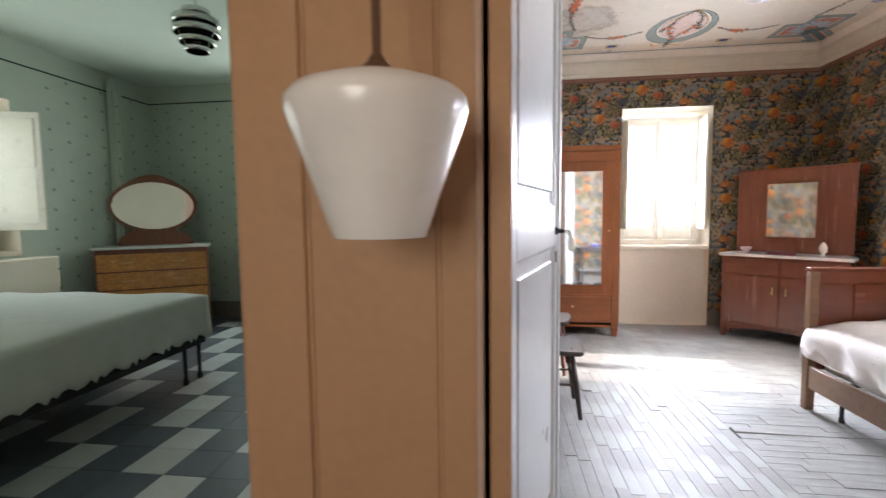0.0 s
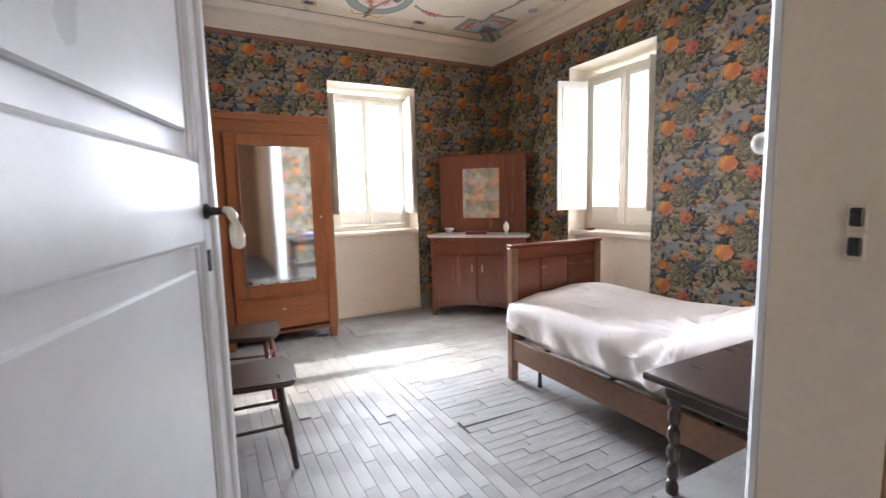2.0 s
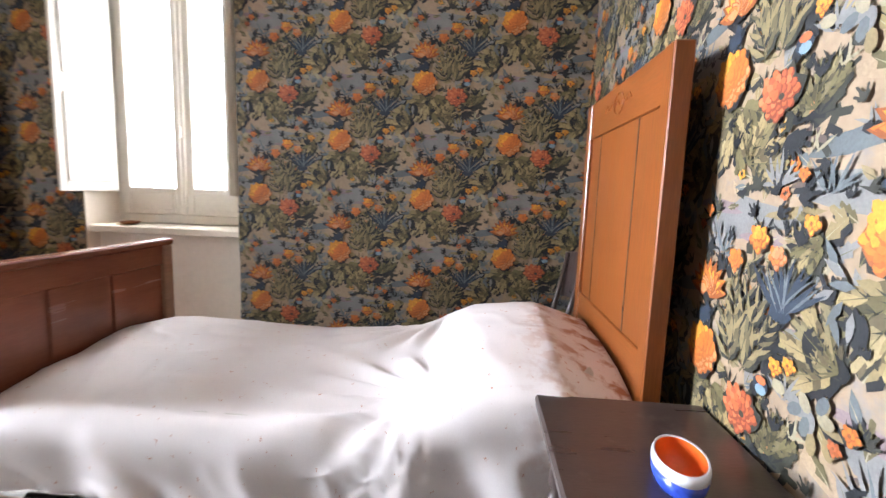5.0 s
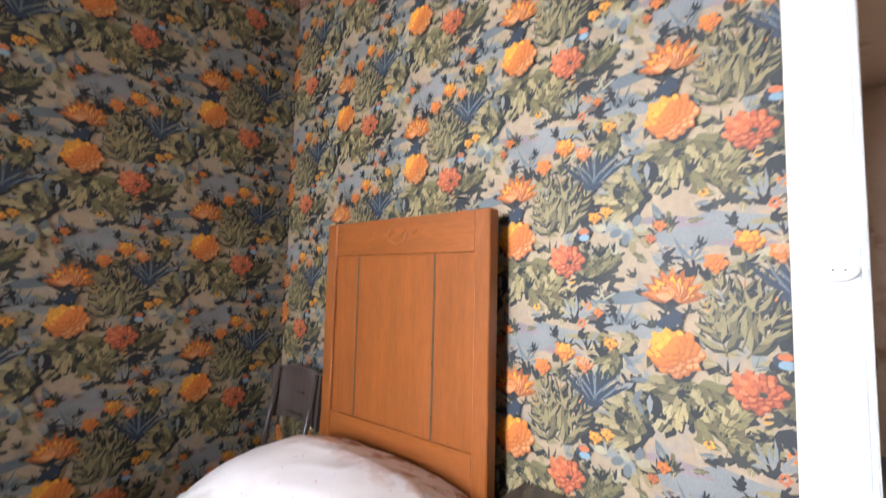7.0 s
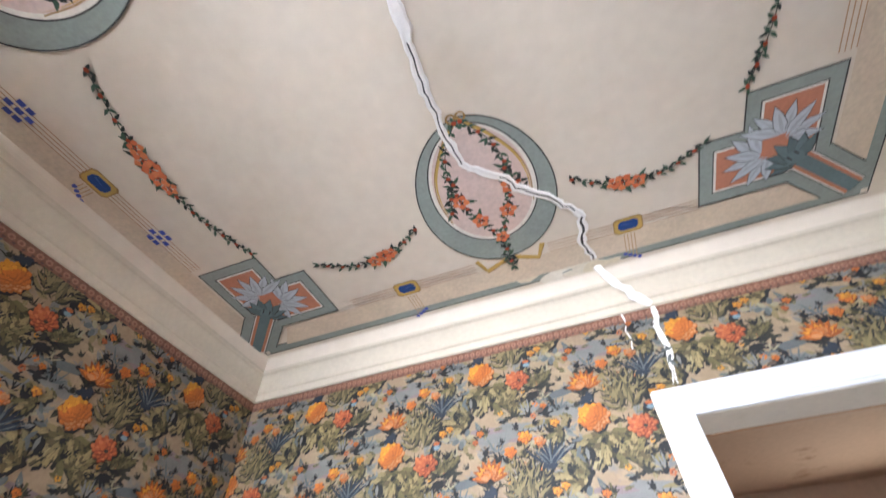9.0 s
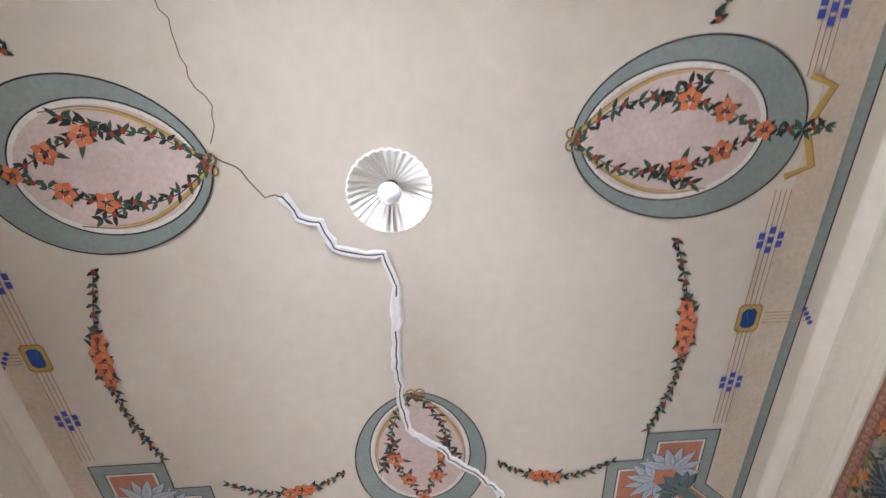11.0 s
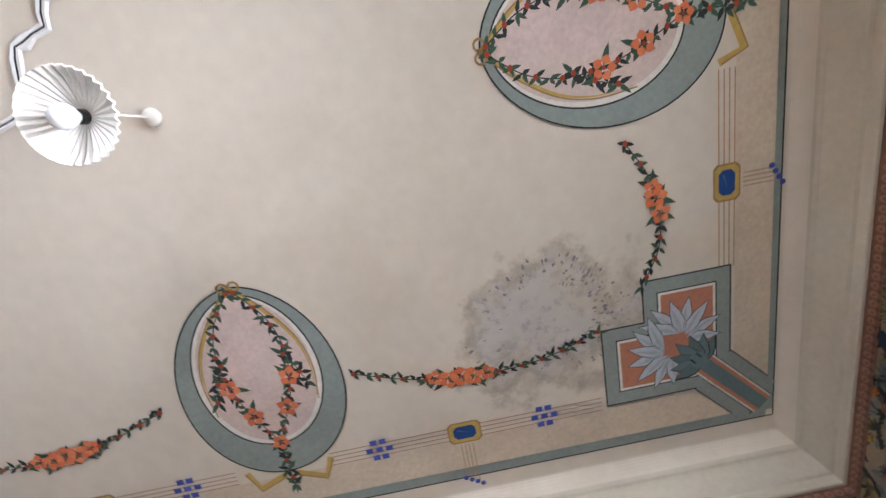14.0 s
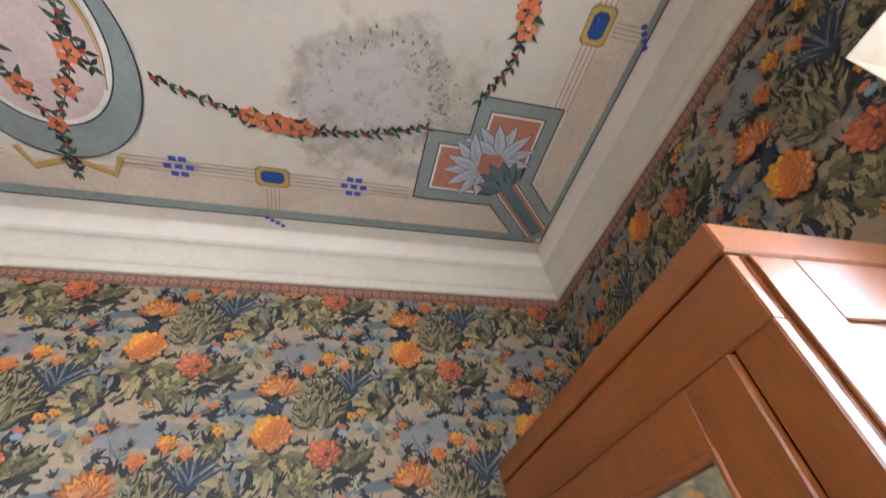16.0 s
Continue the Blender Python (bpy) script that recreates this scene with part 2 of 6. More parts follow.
M_SPRIG = material("sprig_print", (1, 1, 1), 0.75, vary=0.2, attribute="pigment", bump=0)
M_PALECEIL = material("pale_green_ceiling", (0.55, 0.62, 0.55), 0.9, vary=0.05, scale=2, bump=0.1)
M_TILE_L = material("light_cement_tile", (0.46, 0.48, 0.48), 0.35, vary=0.12, scale=6, fine=40, bump=0.03, random_part=0.1)
M_TILE_D = material("dark_cement_tile", (0.085, 0.10, 0.125), 0.35, vary=0.15, scale=6, fine=40, bump=0.03, random_part=0.12)
M_BURL = material("honey_burl_veneer", (0.55, 0.22, 0.05), 0.25, vary=0.4, scale=9, fine=30, bump=0.02, coat=0.5, stretch=(1, 1, 2))
M_COVER2 = material("pale_bedspread", (0.55, 0.56, 0.53), 0.9, vary=0.08, scale=10, fine=200, bump=0.3)
M_GROUND = material("pale_ground", (0.35, 0.36, 0.28), 0.9, vary=0.25, scale=0.3, fine=3, bump=0)

# ---- building helpers ----
def make_mesh(name, bm, mat, smooth=False):
    me = bpy.data.meshes.new(name)
    if smooth:
        for f in bm.faces:
            f.smooth = True
    bm.to_mesh(me)
    bm.free()
    for m in (mat if isinstance(mat, (list, tuple)) else [mat]):
        me.materials.append(m)
    return me


def part(name, bm, mat, parent, label="", smooth=False):
    ob = new(name, make_mesh(name, bm, mat, smooth))
    ob.parent = parent
    if label:
        ob["label"] = label
    return ob


def thing(name, m, label, category, group="", kind=""):
    ob = new(name)
    ob.empty_display_size = 0.1
    ob.matrix_world = m
    return tagged(ob, label, category, group, kind)


def single(name, bm, mat, label, category, kind="", smooth=False, m=None):
    ob = new(name, make_mesh(name, bm, mat, smooth))
    if m is not None:
        ob.matrix_world = m
    return tagged(ob, label, category, "", kind)


def box(bm, a, b, bevel=0.0, seg=1):
    g = bmesh.ops.create_cube(bm, size=1.0)
    vs = g["verts"]
    for v in vs:
        v.co = Vector([(a[i] + b[i]) / 2 + v.co[i] * (b[i] - a[i]) for i in range(3)])
    if bevel:
        es = list({e for v in vs for e in v.link_edges})
        bmesh.ops.bevel(bm, geom=es, offset=bevel, segments=seg, affect="EDGES", clamp_overlap=True)
    return bm


def new_box(a, b, bevel=0.0, seg=1):
    return box(bmesh.new(), a, b, bevel, seg)


def lathe(bm, profile, seg=20, m=None, ripple=0.0, count=0, caps=True):
    """profile: (radius, height) from bottom to top, turned about z."""
    rings = []
    for r, z in profile:
        ring = []
        for i in range(seg):
            a = 2 * math.pi * i / seg
            rr = r * (1 + (ripple if count and i % 2 else 0))
            ring.append(bm.verts.new((rr * math.cos(a), rr * math.sin(a), z)))
        rings.append(ring)
    made = [v for ring in rings for v in ring]
    for lo, hi in zip(rings, rings[1:]):
        for i in range(seg):
            j = (i + 1) % seg
            bm.faces.new((lo[i], lo[j], hi[j], hi[i]))
    for ring, flip in ((rings[0], True), (rings[-1], False)):
        if caps and ring[0].co.xy.length > 1e-5:
            bm.faces.new(ring[::-1] if flip else ring)
    if m is not None:
        bmesh.ops.transform(bm, matrix=m, verts=made)
    return bm


def tube(bm, pts, radii, seg=8):
    """A round bar along points."""
    pts = [Vector(p) for p in pts]
    if not isinstance(radii, (list, tuple)):
        radii = [radii] * len(pts)
    rings = []
    for i, p in enumerate(pts):
        d = (pts[min(i + 1, len(pts) - 1)] - pts[max(i - 1, 0)]).normalized()
        up = Vector((0, 0, 1)) if abs(d.z) < 0.9 else Vector((1, 0, 0))
        x = d.cross(up).normalized()
        y = x.cross(d).normalized()
        rings.append([bm.verts.new(p + radii[i] * (x * math.cos(2 * math.pi * k / seg) + y * math.sin(2 * math.pi * k / seg))) for k in range(seg)])
    for lo, hi in zip(rings, rings[1:]):
        for k in range(seg):
            j = (k + 1) % seg
            bm.faces.new((lo[k], lo[j], hi[j], hi[k]))
    bm.faces.new(rings[0][::-1])
    bm.faces.new(rings[-1])
    bmesh.ops.recalc_face_normals(bm, faces=bm.faces[:])
    return bm


def prism(bm, outline, axis, lo, hi):
    """Extrude a flat outline [(p, q)] along an axis (0, 1 or 2) from lo to hi."""
    def place(p, q, h):
        c = [p, q]
        c.insert(axis, h)
        return c
    a = [bm.verts.new(place(p, q, lo)) for p, q in outline]
    b = [bm.verts.new(place(p, q, hi)) for p, q in outline]
    k = len(outline)
    faces = [bm.faces.new(a), bm.faces.new(b[::-1])]
    for i in range(k):
        j = (i + 1) % k
        faces.append(bm.faces.new((a[i], b[i], b[j], a[j])))
    bmesh.ops.recalc_face_normals(bm, faces=faces)
    return bm


def wall_with_holes(axis, p0, p1, s0, s1, z0, z1, holes):
    """A wall between planes p0 and p1 across axis (0: x, 1: y), from s0 to s1, with openings (a, b, low, high)."""
    bm = bmesh.new()

    def blk(a, b, lo, hi):
        if b - a < 1e-4 or hi - lo < 1e-4:
            return
        if axis == 0:
            box(bm, (p0, a, lo), (p1, b, hi))
        else:
            box(bm, (a, p0, lo), (b, p1, hi))
    cuts = sorted(holes)
    s = s0
    for a, b, lo, hi in cuts:
        blk(s, a, z0, z1)
        blk(a, b, z0, lo)
        blk(a, b, hi, z1)
        s = b
    blk(s, s1, z0, z1)
    return bm


class Flat:
    """Flat painted shapes in a plane: triangles with a pigment and a layer."""

    def __init__(self):
        self.tri, self.col, self.lay = [], [], []
        self.shapes = 0

    def order(self, layer):
        """Paint order: by layer, then by age, so that no two shapes share a plane."""
        self.shapes += 1
        return layer * 100000 + self.shapes

    def fan(self, centre, rim, colour, layer, closed=True):
        layer = self.order(layer)
        k = len(rim)
        for i in range(k if closed else k - 1):
            self.tri.append((centre, rim[i], rim[(i + 1) % k]))
            self.col.append(colour)
            self.lay.append(layer)

    def blob(self, x, y, rx, ry, colour, layer, turn=0.0, k=12, rough=0.0, rng=None):
        rim = []
        c, s = math.cos(turn), math.sin(turn)
        for i in range(k):
            a = 2 * math.pi * i / k
            f = 1 + (rng.uniform(-rough, rough) if rng else 0)
            p, q = rx * f * math.cos(a), ry * f * math.sin(a)
            rim.append((x + c * p - s * q, y + s * p + c * q))
        self.fan((x, y), rim, colour, layer)

    def leaf(self, x, y, length, width, turn, colour, layer, teeth=0, bend=0.0):
        """A pointed leaf from its base; teeth make its edge lobed."""
        layer = self.order(layer)
        c, s = math.cos(turn), math.sin(turn)
        k = 3 + 2 * teeth
        up, down, mid = [], [], []
        for i in range(k + 1):
            u = i / k
            w = width * 0.5 * math.sin(math.pi * min(1, u ** 0.75)) * ((0.62 if i % 2 else 1.12) if teeth and 0 < i < k else 1)
            o = bend * length * u * u
            lean = 0.10 * length * (1 if teeth and i % 2 == 0 and 0 < i < k else 0)
            for sign, row in ((1, up), (-1, down)):
                p, q = u * length + lean, o + sign * w
                row.append((x + c * p - s * q, y + s * p + c * q))
            p, q = u * length, o
            mid.append((x + c * p - s * q, y + s * p + c * q))
        for row in (up, down):
            for i in range(k):
                self.tri += [(mid[i], mid[i + 1], row[i + 1]), (mid[i], row[i + 1], row[i])]
                self.col += [colour, colour]
                self.lay += [layer, layer]

    def stroke(self, pts, width, colour, layer, taper=False):
        layer = self.order(layer)
        k = len(pts)
        left, right = [], []
        for i, (x, y) in enumerate(pts):
            x0, y0 = pts[max(i - 1, 0)]
            x1, y1 = pts[min(i + 1, k - 1)]
            d = math.hypot(x1 - x0, y1 - y0) or 1
            nx, ny = -(y1 - y0) / d, (x1 - x0) / d
            w = width * 0.5 * ((1 - i / (k - 1)) if taper else 1)
            left.append((x + nx * w, y + ny * w))
            right.append((x - nx * w, y - ny * w))
        for i in range(k - 1):
            self.tri += [(left[i], right[i], right[i + 1]), (left[i], right[i + 1], left[i + 1])]
            self.col += [colour, colour]
            self.lay += [layer, layer]

    def loop(self, pts, width, colour, layer):
        self.stroke(list(pts) + [pts[0], pts[1]], width, colour, layer)

    def flower(self, x, y, r, petals, colours, layer, turn=0.0, rng=None, rings=2):
        for ring in range(rings):
            rr = r * (1 - 0.38 * ring)
            for i in range(petals - ring):
                a = turn + ring * 0.4 + 2 * math.pi * i / (petals - ring)
                col = colours[(i + ring) % len(colours)]
                f = rng.uniform(0.9, 1.12) if rng else 1
                self.leaf(x + 0.25 * rr * math.cos(a), y + 0.25 * rr * math.sin(a), 0.8 * rr * f, 0.85 * rr, a, col, layer + ring)

    def arrays(self):
        rank = np.unique(np.array(self.lay), return_inverse=True)[1]
        return np.array(self.tri, dtype=float), np.array(self.col, dtype=float), rank


def flat_object(name, tri, col, lay, place, mat, parent, label="", lift=0.0008, step=0.000012, kind=""):
    """Link flat triangles as one mesh. place maps (u, v, height) arrays to world points."""
    k = len(tri)
    uv = tri.reshape(-1, 2)
    h = np.repeat(lift + step * lay, 3)
    pts = place(uv[:, 0], uv[:, 1], h)
    me = bpy.data.meshes.new(name)
    me.from_pydata(pts.tolist(), [], np.arange(3 * k).reshape(-1, 3).tolist())
    at = me.color_attributes.new("pigment", "FLOAT_COLOR", "CORNER")
    rgba = np.ones((3 * k, 4), dtype=np.float32)
    rgba[:, :3] = np.repeat(col, 3, axis=0)
    at.data.foreach_set("color", rgba.ravel())
    me.materials.append(mat)
    ob = new(name, me)
    ob.parent = parent
    if label or kind:
        tagged(ob, label, "", "", kind)
    return ob


def clip_tri(tri, rect):
    """Clip a triangle to a rectangle (u0, v0, u1, v1); returns triangles."""
    poly = [tuple(p) for p in tri]
    for ax, lim, sign in ((0, rect[0], 1), (0, rect[2], -1), (1, rect[1], 1), (1, rect[3], -1)):
        out = []
        for i, p in enumerate(poly):
            q = poly[(i + 1) % len(poly)]
            ip, iq = sign * (p[ax] - lim) >= 0, sign * (q[ax] - lim) >= 0
            if ip:
                out.append(p)
            if ip != iq:
                f = (lim - p[ax]) / (q[ax] - p[ax])
                out.append((p[0] + f * (q[0] - p[0]), p[1] + f * (q[1] - p[1])))
        poly = out
        if len(poly) < 3:
            return []
    return [(poly[0], poly[i], poly[i + 1]) for i in range(1, len(poly) - 1)]


def clip_flat(tri, col, lay, rects):
    """All triangles cut to a set of rectangles."""
    ts, cs, ls = [], [], []
    lo, hi = tri.min(axis=1), tri.max(axis=1)
    for r in rects:
        touch = (hi[:, 0] > r[0]) & (lo[:, 0] < r[2]) & (hi[:, 1] > r[1]) & (lo[:, 1] < r[3])
        inside = touch & (lo[:, 0] >= r[0]) & (hi[:, 0] <= r[2]) & (lo[:, 1] >= r[1]) & (hi[:, 1] <= r[3])
        ts.append(tri[inside])
        cs.append(col[inside])
        ls.append(lay[inside])
        for i in np.nonzero(touch & ~inside)[0]:
            got = clip_tri(tri[i], r)
            if got:
                ts.append(np.array(got))
                cs.append(np.repeat(col[i:i + 1], len(got), axis=0))
                ls.append(np.repeat(lay[i:i + 1], len(got)))
    return np.concatenate(ts), np.concatenate(cs), np.concatenate(ls)

# ---- the painted bedroom: shell ----
XW, XE, YS, YN, ZC, ZB = 0.50, 4.00, -0.32, 4.00, 3.18, 2.93
YH = -0.52            # corridor face of the south wall
OUT = 0.45            # thickness of the outer walls
WIN_N = (1.906, 2.91, 0.0, 2.563)
WIN_E = (1.67, 2.65, 0.0, 2.565)
DOOR = (0.50, 1.735, 0.0, 2.385)
DOOR2 = (-1.25, -0.17, 0.0, 2.385)

wall_north = single("wall_north", wall_with_holes(1, YN, YN + OUT, -4.7, XE + OUT, -0.2, 3.5, [WIN_N, (-2.9, -1.9, 0.9, 2.55)]), M_PLASTER, "thick plastered outer wall with deep window niches", "wall", "structure")
wall_east = single("wall_east", wall_with_holes(0, XE, XE + OUT, -4.6, YN, -0.2, 3.5, [WIN_E]), M_PLASTER, "thick plastered outer wall with one window niche", "wall", "structure")
wall_south = single("wall_south", wall_with_holes(1, YH, YS, -4.2, XE, -0.2, 3.5, [DOOR2, (0.432, 1.728, 0.0, 2.385)]), M_PLASTER, "plastered inner wall with two doorways to the corridor", "wall", "structure")
wall_west = single("wall_west", wall_with_holes(0, -0.04, XW, YS, YN, -0.2, 3.5, []), M_PLASTER, "thick plastered wall between the two bedrooms", "wall", "structure")
wall_far_west = single("wall_far_west", wall_with_holes(0, -4.65, -4.2, -4.6, YN, -0.2, 3.5, [(1.3, 2.25, 1.0, 2.5)]), M_PLASTER, "plastered outer wall of the far bedroom", "wall", "structure")
ceiling = single("ceiling", new_box((XW - 0.02, YS - 0.02, ZC), (XE + 0.02, YN + 0.02, ZC + 0.2)), M_CEIL, "cream limewashed ceiling with painted ornaments and cracks", "ceiling", "structure")


def cornice():
    """Moulded plaster cornice run round the room with mitred corners."""
    prof = [(0.0, 2.93), (0.016, 2.93), (0.020, 2.935), (0.020, 2.952), (0.014, 2.957), (0.016, 2.972), (0.026, 2.979), (0.028, 2.990), (0.023, 2.996)]
    prof += [(0.024 + 0.030 * (1 - math.cos(a * math.pi / 16)), 3.000 + 0.085 * math.sin(a * math.pi / 16)) for a in range(9)]
    prof += [(0.058, 3.087), (0.062, 3.092), (0.062, 3.106), (0.056, 3.110)]
    run_round("cornice", prof, M_CORNICE, "moulded cream plaster cornice round the ceiling", "cornice")
    cove = [(0.056 + 0.034 * (1 - math.cos(a * math.pi / 12)), 3.110 + 0.0705 * math.sin(a * math.pi / 12)) for a in range(7)]
    run_round("trim_cove", cove, M_CEIL, "narrow beige cove between cornice and ceiling", "cove")


def run_round(name, prof, mat, label, category):
    """A profile (depth, height) run round the four walls with mitred corners."""
    bm = bmesh.new()
    rows = [[bm.verts.new(p) for p in ((XW + d, YS + d, z), (XE - d, YS + d, z), (XE - d, YN - d, z), (XW + d, YN - d, z))] for d, z in prof]
    for lo, hi in zip(rows, rows[1:]):
        for i in range(4):
            j = (i + 1) % 4
            bm.faces.new((lo[i], lo[j], hi[j], hi[i]))
    bmesh.ops.recalc_face_normals(bm, faces=bm.faces[:])
    bmesh.ops.reverse_faces(bm, faces=bm.faces[:])
    return single(name, bm, mat, label, category, "structure")


cornice()


def subfloor(name, a, b, mat, label):
    return single(name, new_box(a, b), mat, label, "floor", "structure")


floor = subfloor("floor", (XW, YS - 0.2, -0.2), (XE, YN, -0.012), M_SUBFLOOR, "worn grey herringbone parquet floor")
floor_corridor = subfloor("floor_corridor", (-4.2, -4.4, -0.2), (XE, YH, -0.004), M_TILE_D, "dark cement tile corridor floor")
floor_bedroom = subfloor("floor_bedroom", (-4.2, YH, -0.2), (XW, YN, -0.008), M_TILE_D, "dark cement tile bedroom floor")
single("ground", new_box((-3000, -3000, -4.5), (3000, 3000, -4.0)), M_GROUND, "pale open ground far below the windows", "ground", "structure")
single("ceiling_corridor", new_box((-4.2, -4.4, 3.2), (XE, YS - 0.02, 3.4)), M_CORR, "plain brownish corridor ceiling", "ceiling", "structure")
single("ceiling_bedroom", new_box((-4.2, YS, 3.1), (-0.04, YN, 3.3)), M_PALECEIL, "plain pale green bedroom ceiling", "ceiling", "structure")
# Unseen slab, added above the ceilings so no sky light leaks in.
single("closing_slab", new_box((-4.7, -4.9, 3.5), (XE + OUT, YN + OUT, 3.7)), M_PLASTER, "unseen slab added over the rooms to keep sky light out", "roof", "structure")
single("wall_corridor_east", new_box((1.86, -4.4, -0.2), (2.0, YH, 3.45)), M_CORR, "brown painted corridor wall", "wall", "structure")
# The opening is invented, cut only to hold the corridor fill lamp.
single("wall_corridor_back", wall_with_holes(1, -4.6, -4.4, -4.2, XE, -0.2, 3.5, [(-1.0, 0.2, 1.0, 2.5)]), M_CORR, "brown painted corridor wall", "wall", "structure")

# corridor facing of the south wall, with door casings
single("wall_facing_pier", new_box((0.0205, YH - 0.02, 0.0), (0.3215, YH - 0.001, 3.2)), M_BROWN, "ochre painted pier between the two doorways", "wall", "structure")
single("wall_facing_left", new_box((-4.2, YH - 0.02, 0.0), (-1.39, YH - 0.001, 3.2)), M_CORR, "brown painted corridor wall", "wall", "structure")
single("wall_facing_head", new_box((-1.39, YH - 0.02, 2.53), (1.86, YH - 0.001, 3.2)), M_CORR, "brown painted wall above the doorways", "wall", "structure")


def casing(name, m, width, height, opening, mat, label):
    """Door casing of two uprights and a head; local x across, y out of the wall, z up."""
    root = thing(name, m, label, "door casing", "", "structure")
    x0, x1, top = opening
    for a, b in ((x0 - width, x0), (x1, x1 + width)):
        bm = new_box((a, 0, 0), (b, 0.022, top + width), 0.004)
        box(bm, (a + 0.012, 0.022, 0), (b - 0.012, 0.032, top + width - 0.012), 0.004)
        part("upright", bm, mat, root)
    bm = new_box((x0 - 0.001, 0, top), (x1 + 0.001, 0.022, top + width), 0.004)
    box(bm, (x0, 0.022, top + 0.012), (x1, 0.032, top + width - 0.012), 0.004)
    part("head", bm, mat, root)
    return root


casing("trim_door_bedroom", Matrix.Translation((0, YS, 0)), 0.125, 2.4, (0.498, 1.728, 2.385), M_WHITE, "white painted door casing on the wallpapered wall")
casing("trim_door_corridor", pose(0, YH, 0, 0, 0, 180), 0.11, 2.4, (-1.728, -0.432, 2.385), M_BROWN, "ochre painted door casing facing the corridor")
casing("trim_door_far_bedroom", pose(0, YH, 0, 0, 0, 180), 0.19, 2.4, (0.17, 1.25, 2.385), M_BROWN, "ochre painted door casing facing the corridor")
# frame post to which the leaf is hung
single("door_frame_post", new_box((0.446, -0.532, 0.0), (0.497, -0.476, 2.385), 0.004), M_BROWN, "brown painted door frame post", "door frame", "structure")
single("trim_bead", new_box((0.416, YH - 0.046, 0.0), (0.433, YH - 0.0325, 2.385), 0.004), M_CORR, "thin pale bead along the door casing", "trim", "structure")
single("door_lining", new_box((1.725, YH, 0.0), (1.7282, YS, 2.385)), M_PLASTER, "plastered door reveal", "door frame", "structure")


def window(name, m, label, wide, low, high, shutters):
    """Two-leaf casement; local x across (0 is the middle), y outwards, z up. shutters: (side, angle) of the inner leaves."""
    root = thing(name, m, label, "window", "", "structure")
    h = wide / 2
    fr = bmesh.new()
    for a, b in (((-h, 0, low), (-h + 0.05, 0.07, high)), ((h - 0.05, 0, low), (h, 0.07, high)), ((-h + 0.05, 0, low), (h - 0.05, 0.07, low + 0.06)), ((-h + 0.05, 0, high - 0.05), (h - 0.05, 0.07, high))):
        box(fr, a, b, 0.005)
    part("window_frame", fr, M_FRAME, root)
    for s in (-1, 1):
        x0, x1 = (-h + 0.052, -0.002) if s < 0 else (0.002, h - 0.052)
        lz, hz = low + 0.062, high - 0.052
        bm = bmesh.new()
        st = 0.06
        for a, b in (((x0, -0.025, lz), (x0 + st, 0.02, hz)), ((x1 - st, -0.025, lz), (x1, 0.02, hz)), ((x0 + st, -0.025, lz), (x1 - st, 0.02, lz + 0.17)), ((x0 + st, -0.025, hz - st), (x1 - st, 0.02, hz))):
            box(bm, a, b, 0.005)
        box(bm, (x0 + st + 0.02, -0.031, lz + 0.03), (x1 - st - 0.02, -0.025, lz + 0.14), 0.003)
        sash = part("sash", bm, M_FRAME, root)
        pane = part("pane", new_box((x0 + st - 0.005, -0.004, lz + 0.165), (x1 - st + 0.005, 0.0, hz - st + 0.005)), M_GLASS, sash)
        pane.visible_shadow = False
    strip = new_box((-0.022, -0.045, low + 0.06), (0.022, -0.025, high - 0.05), 0.006)
    part("meeting_strip", strip, M_FRAME, root)
    bolt = bmesh.new()
    tube(bolt, [(0, -0.06, low + 0.12), (0, -0.06, high - 0.12)], 0.006)
    box(bolt, (-0.012, -0.075, low + 0.55), (0.012, -0.045, low + 0.62), 0.004)
    part("bolt_rod", bolt, M_FRAME, root)
    part("window_sill", new_box((-h - 0.0, -0.24, low - 0.05), (h + 0.0, 0.07, low - 0.002), 0.008), M_PLASTER, root)
    for side, angle, w in shutters:
        bm = new_box((0, -0.012, low + 0.20), (w, 0.012, high - 0.06), 0.003)
        for lo, hi in ((low + 0.26, low + 0.26 + 0.45 * (high - low - 0.4)), (low + 0.36 + 0.45 * (high - low - 0.4), high - 0.12)):
            for yy in (-0.019, 0.012):
                box(bm, (0.045, yy, lo), (w - 0.045, yy + 0.007, hi), 0.003)
        leaf = part("shutter", bm, M_FRAME, root)
        leaf.matrix_basis = pose(side * (h - 0.05), -0.05, 0, 0, 0, angle)
    return root


def parapet(name, a, b):
    return single(name, new_box(a, b), M_PLASTER, "white plastered parapet under the window", "wall", "structure")


parapet("parapet_north", (WIN_N[0], YN + 0.10, 0.0), (WIN_N[1], YN + OUT, 0.905))
parapet("parapet_east", (XE + 0.10, WIN_E[0], 0.0), (XE + OUT, WIN_E[1], 0.905))
window("window_1", pose(2.408, YN + 0.25, 0), "cream painted two-leaf casement window with inner shutters", 1.0, 0.955, 2.5, [(1, -101, 0.35), (-1, -84, 0.20)])
window("window_2", pose(XE + 0.25, 2.16, 0, 0, 0, -90), "cream painted two-leaf casement window with an open inner shutter", 0.976, 0.955, 2.5, [(-1, -106, 0.33), (1, -94, 0.20)])
window("window_3", pose(-2.4, YN + 0.22, 0), "white casement window of the far bedroom", 0.99, 0.955, 2.5, [])
window("window_4", pose(-4.42, 1.775, 0, 0, 0, 90), "white casement window of the far bedroom with shutters", 0.94, 1.05, 2.45, [(1, -72, 0.42), (-1, -100, 0.4)])


